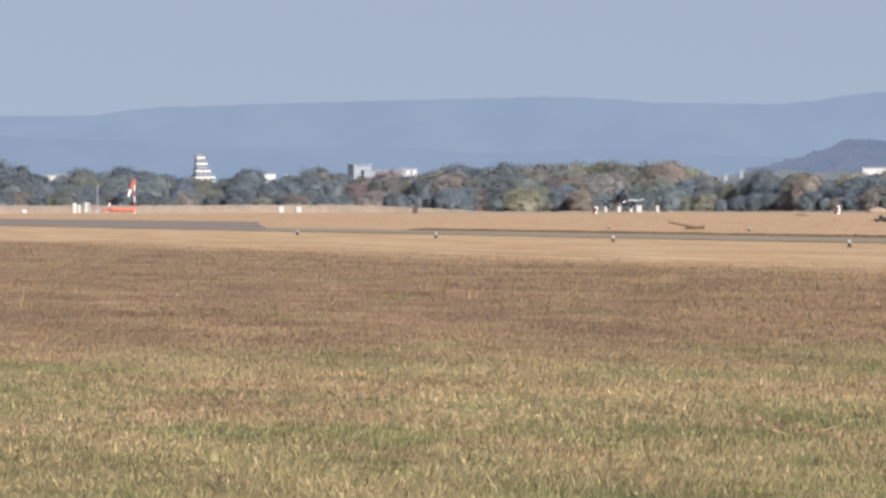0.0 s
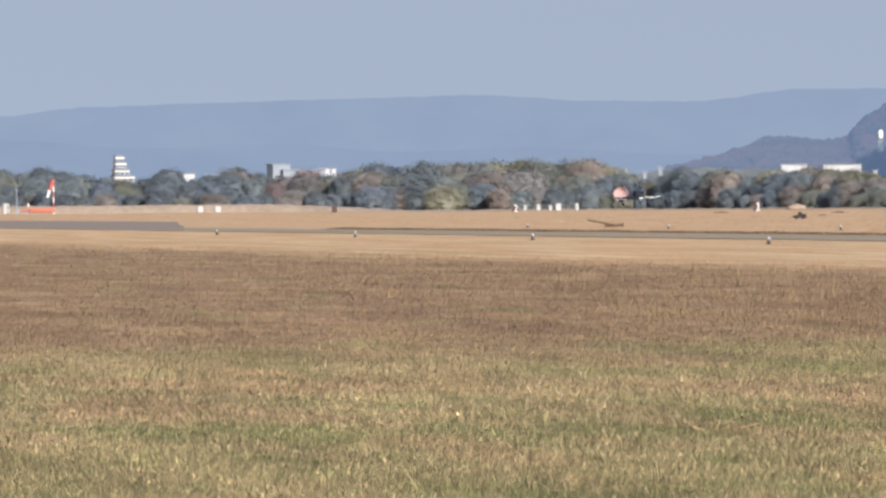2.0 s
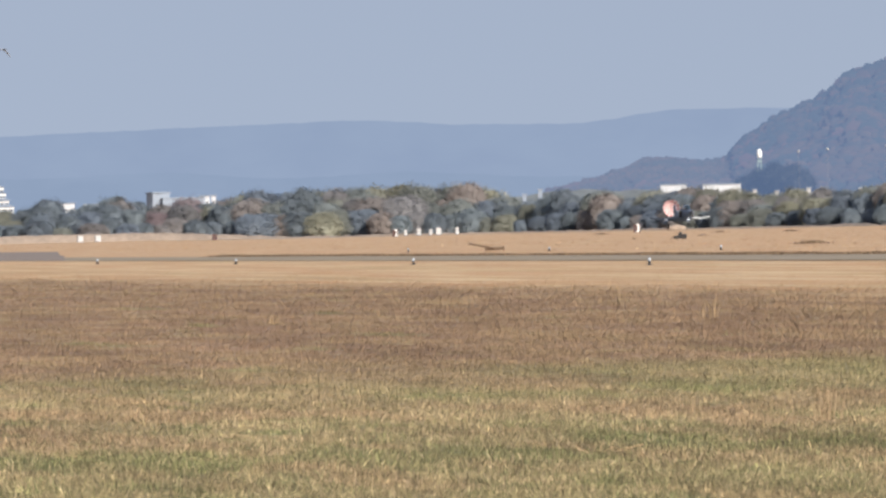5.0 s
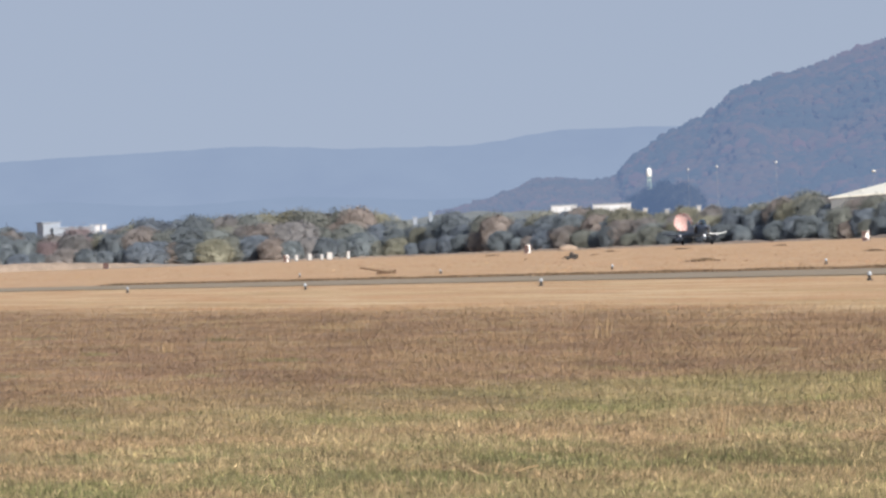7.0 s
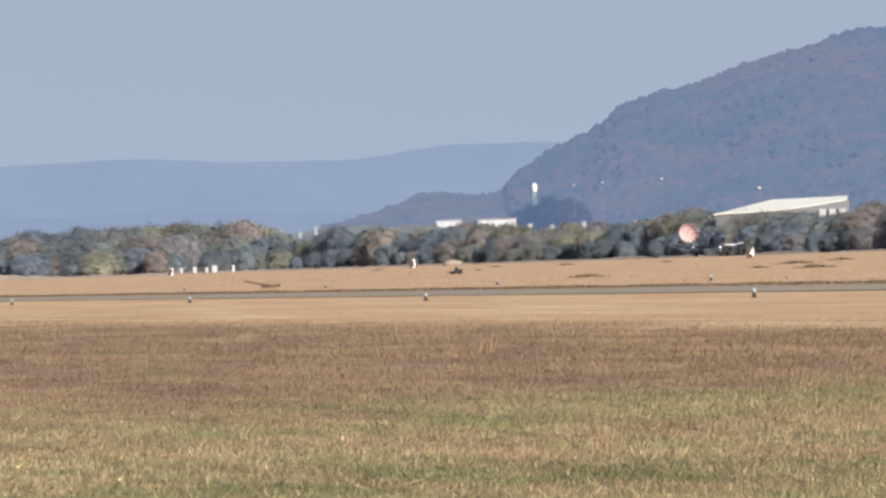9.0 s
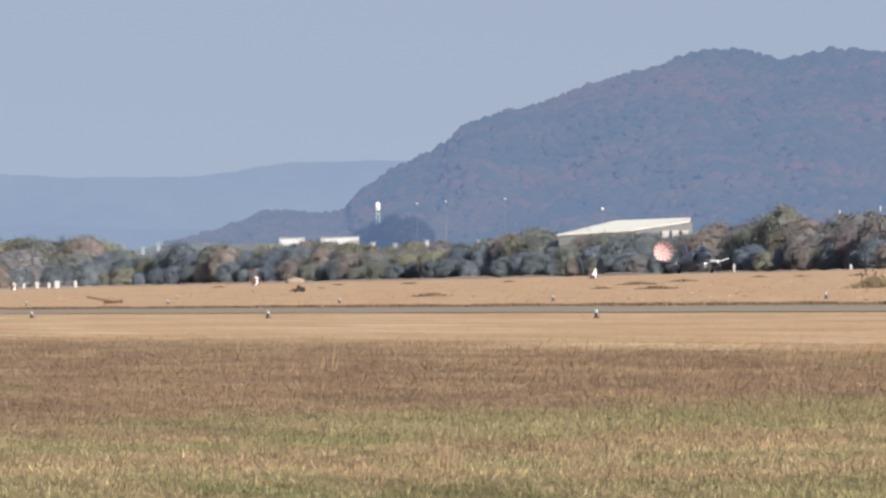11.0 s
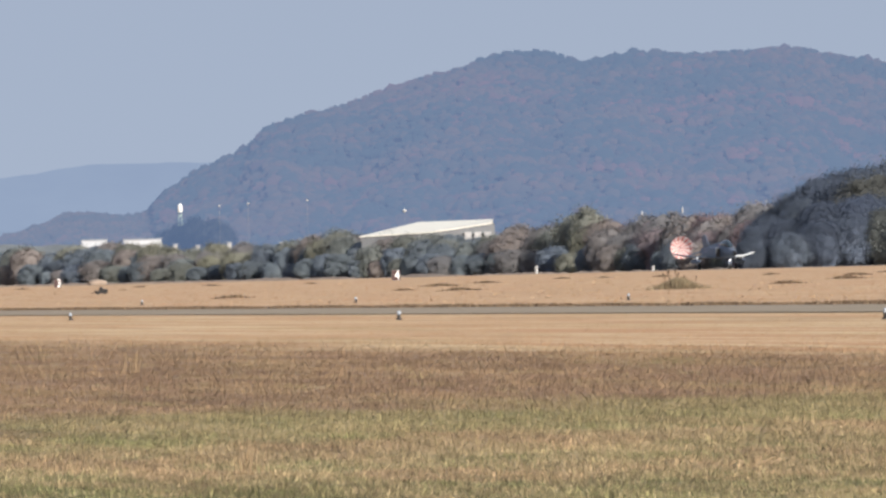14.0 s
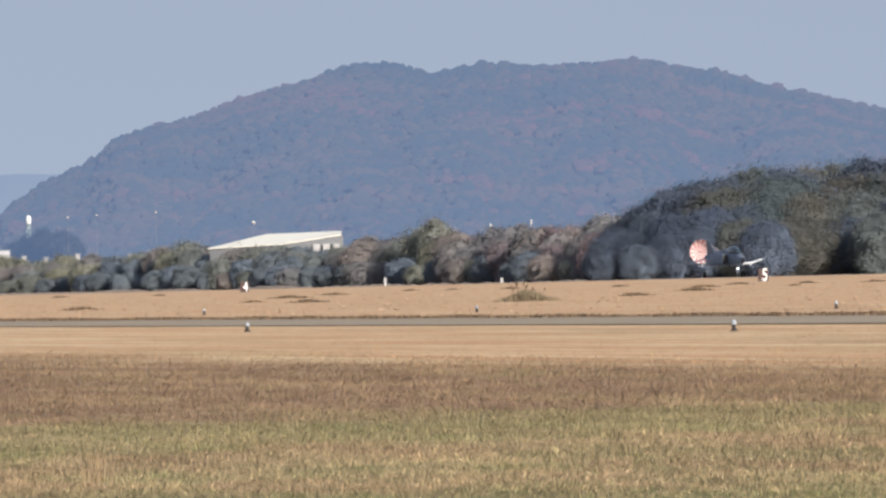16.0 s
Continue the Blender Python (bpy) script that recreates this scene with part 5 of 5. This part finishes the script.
    rod(bm, (6.02, 0, 1.15), (6.12, 0, 1.15), 0.065, 0.075, 14)
    part("landing_light", bm, M_LAMP, gear, "lit landing light")
    return tagged(t, "blue-grey twin-engined fighter jet rolling out, one wing coloured as sunlit", "jet")


GORES, RADIUS, DEPTH, ROPE = 26, 1.82, 1.15, 11.0


def parachute():
    """Drag parachute: apex at the origin, mouth along +x; each gore hinges at the apex, each line at the knot."""
    t = new("drag_parachute")
    gores, lines = [], []
    for k in range(GORES):
        bm = bmesh.new()
        half = math.pi / GORES * 0.97
        rows = []
        for j in range(9):
            u = 0.05 + 0.95 * j / 8
            r = RADIUS * math.sin(u * math.pi / 2 * 0.98)
            x = DEPTH * (1 - math.cos(u * math.pi / 2))
            rows.append([(x + 0.05 * math.cos(c * 1.5) * u, r * math.sin(c * half), r * math.cos(c * half) + 0.05 * u * (1 - c * c)) for c in (-1, -0.5, 0, 0.5, 1)])
        outer = [[bm.verts.new(p) for p in row] for row in rows]
        inner = [[bm.verts.new((p[0] + 0.015, p[1] * 0.992, p[2] * 0.992)) for p in row] for row in rows]
        for j in range(8):
            for i in range(4):
                bm.faces.new((outer[j][i], outer[j][i + 1], outer[j + 1][i + 1], outer[j + 1][i]))
                bm.faces.new((inner[j][i], inner[j + 1][i], inner[j + 1][i + 1], inner[j][i + 1]))
        for i in range(4):
            bm.faces.new((outer[8][i], outer[8][i + 1], inner[8][i + 1], inner[8][i]))
        gores.append(part("gore", bm, M_CHUTE_RED if k % 2 else M_CHUTE_WHITE, t, "orange-red nylon gore" if k % 2 else "white nylon gore"))
        bm = bmesh.new()
        rod(bm, (0, 0, 0), (-ROPE, 0, 0), 0.012, 0.012, 5)
        lines.append(part("line", bm, M_CHUTE_WHITE, t, "thin white line"))
    return tagged(t, "orange-red and white drag parachute streaming behind the jet", "parachute"), gores, lines


JET = jet()
JET.scale = (1.13, 1.13, 1.13)
CHUTE, GORE, LINE = parachute()


def bird():
    t = new("bird")
    bm = bmesh.new()
    loft(bm, [(0.24, 0, 0.02, 0.01, 0.01), (0.19, 0, 0.02, 0.035, 0.035), (0.12, 0, 0.01, 0.04, 0.04), (0.0, 0, 0, 0.06, 0.06), (-0.14, 0, 0, 0.035, 0.035), (-0.27, 0, 0, 0.05, 0.01)], 12)
    part("body", bm, M_BIRD, t, "", True)
    wings = []
    for s in (-1, 1):
        bm = bmesh.new()
        slab(bm, [(0.08, 0, 0), (0.11, s * 0.22, 0.03), (0.02, s * 0.50, 0.0), (-0.05, s * 0.50, 0.0), (-0.06, s * 0.22, 0.02), (-0.08, 0, 0)], 0.02)
        w = part("wing", bm, M_WING, t, "slender pale wing")
        w.location = (0, s * 0.04, 0.02)
        wings.append((w, s))
    return tagged(t, "grey bird with slender pale wings in flight", "bird"), wings


BIRD, WINGS = bird()
BIRD.scale = (0.95, 0.95, 0.95)

# seconds, place of the jet along the runway, nose-up angle
ROLL = [(0.0, -2286, 7), (1.5, -2176, 7), (2.0, -2138.5, 7), (3.0, -2065.5, 7), (4.0, -1994, 7), (5.5, -1889.5, 7), (7.0, -1789, 7), (8.0, -1727, 6.5), (9.5, -1636.5, 5.5), (11.0, -1550, 4), (13.0, -1446.5, 1), (14.5, -1372.3, 0), (16.0, -1303, 0)]
# seconds, lift that sets the jet's height as the camera sees it
FLOAT = [(0.0, 1.15), (2.0, 1.1), (3.5, 0.7), (5.5, 0.3), (7.0, 0.08), (8.0, 0.0)]
# seconds, metres behind the wing, sideways, height, opening of the parachute
DRAG = [(0.0, 8.4, 0.0, 2.6, 0.0), (1.1, 8.4, 0.0, 2.6, 0.0), (1.3, 14.0, 0.2, 3.0, 0.05), (1.5, 20.0, 0.6, 3.9, 0.45), (1.7, 22.0, 0.4, 4.2, 0.85), (2.0, 22.0, 0.0, 4.2, 1.0), (3.0, 22.0, 1.5, 4.5, 1.0),
        (4.0, 22.0, 1.6, 4.9, 1.0), (5.5, 22.0, 1.7, 5.2, 1.0), (7.0, 22.0, 1.4, 5.2, 1.0), (8.0, 22.0, 0.6, 5.4, 1.0), (9.5, 22.0, 0.0, 5.0, 1.0), (11.0, 22.0, -0.8, 4.6, 1.0), (13.0, 22.0, -0.3, 4.4, 1.0), (14.0, 22.0, -0.4, 4.3, 1.0),
        (14.5, 22.0, 0.4, 4.1, 1.0), (16.0, 22.0, 2.4, 4.7, 1.0)]


def along(t):
    for (a, xa, _), (b, xb, _) in zip(ROLL, ROLL[1:]):
        if t <= b:
            return xa + (xb - xa) * (t - a) / (b - a)
    return ROLL[-1][1]


def motions():
    # lifted over the runway at first to fit the camera's view, then down on its wheels
    walk(JET, [(t, pose(x + 1.0, 364, crest(x) + 0.05 + smooth_table(FLOAT, t), 0, -up * 0.6, 0)) for t, x, up in ROLL])
    walk(CHUTE, [(t, pose(along(t) - back, 364 + side, 0.0 + z, 0, 0, 0)) for t, back, side, z, _ in DRAG])
    for k in range(GORES):
        turn = 360.0 * k / GORES
        walk(GORE[k], [(t, pose(0, 0, 0, turn, 0, 0) @ pose(0, 0, 0, 0, 52 * (1 - o), 0)) for t, _, _, _, o in DRAG])
        flare = math.degrees(math.asin(RADIUS * 0.98 / ROPE))
        walk(LINE[k], [(t, pose(0, 0, 0, turn, 0, 0) @ pose(DEPTH + ROPE * 0.985, 0, 0, 0, flare * o, 0)) for t, _, _, _, o in DRAG])
    rows = []
    for k in range(33):
        t = 0.5 * k
        b, e = 6.990 - 0.3626 * (t - 3.5), 360 - 17.1 * (t - 3.5)
        p = at(b, 450, EYE + max(e, 170) * 450 / 16000)
        rows.append((t, pose(p.x, p.y, p.z, 24, 8, 195)))
    walk(BIRD, rows)
    for w, s in WINGS:
        beat = [(0.25 * k, pose(0, s * 0.04, 0.02, s * (12 if k % 2 else -30), 0, 0)) for k in range(65)]
        walk(w, beat)


motions()
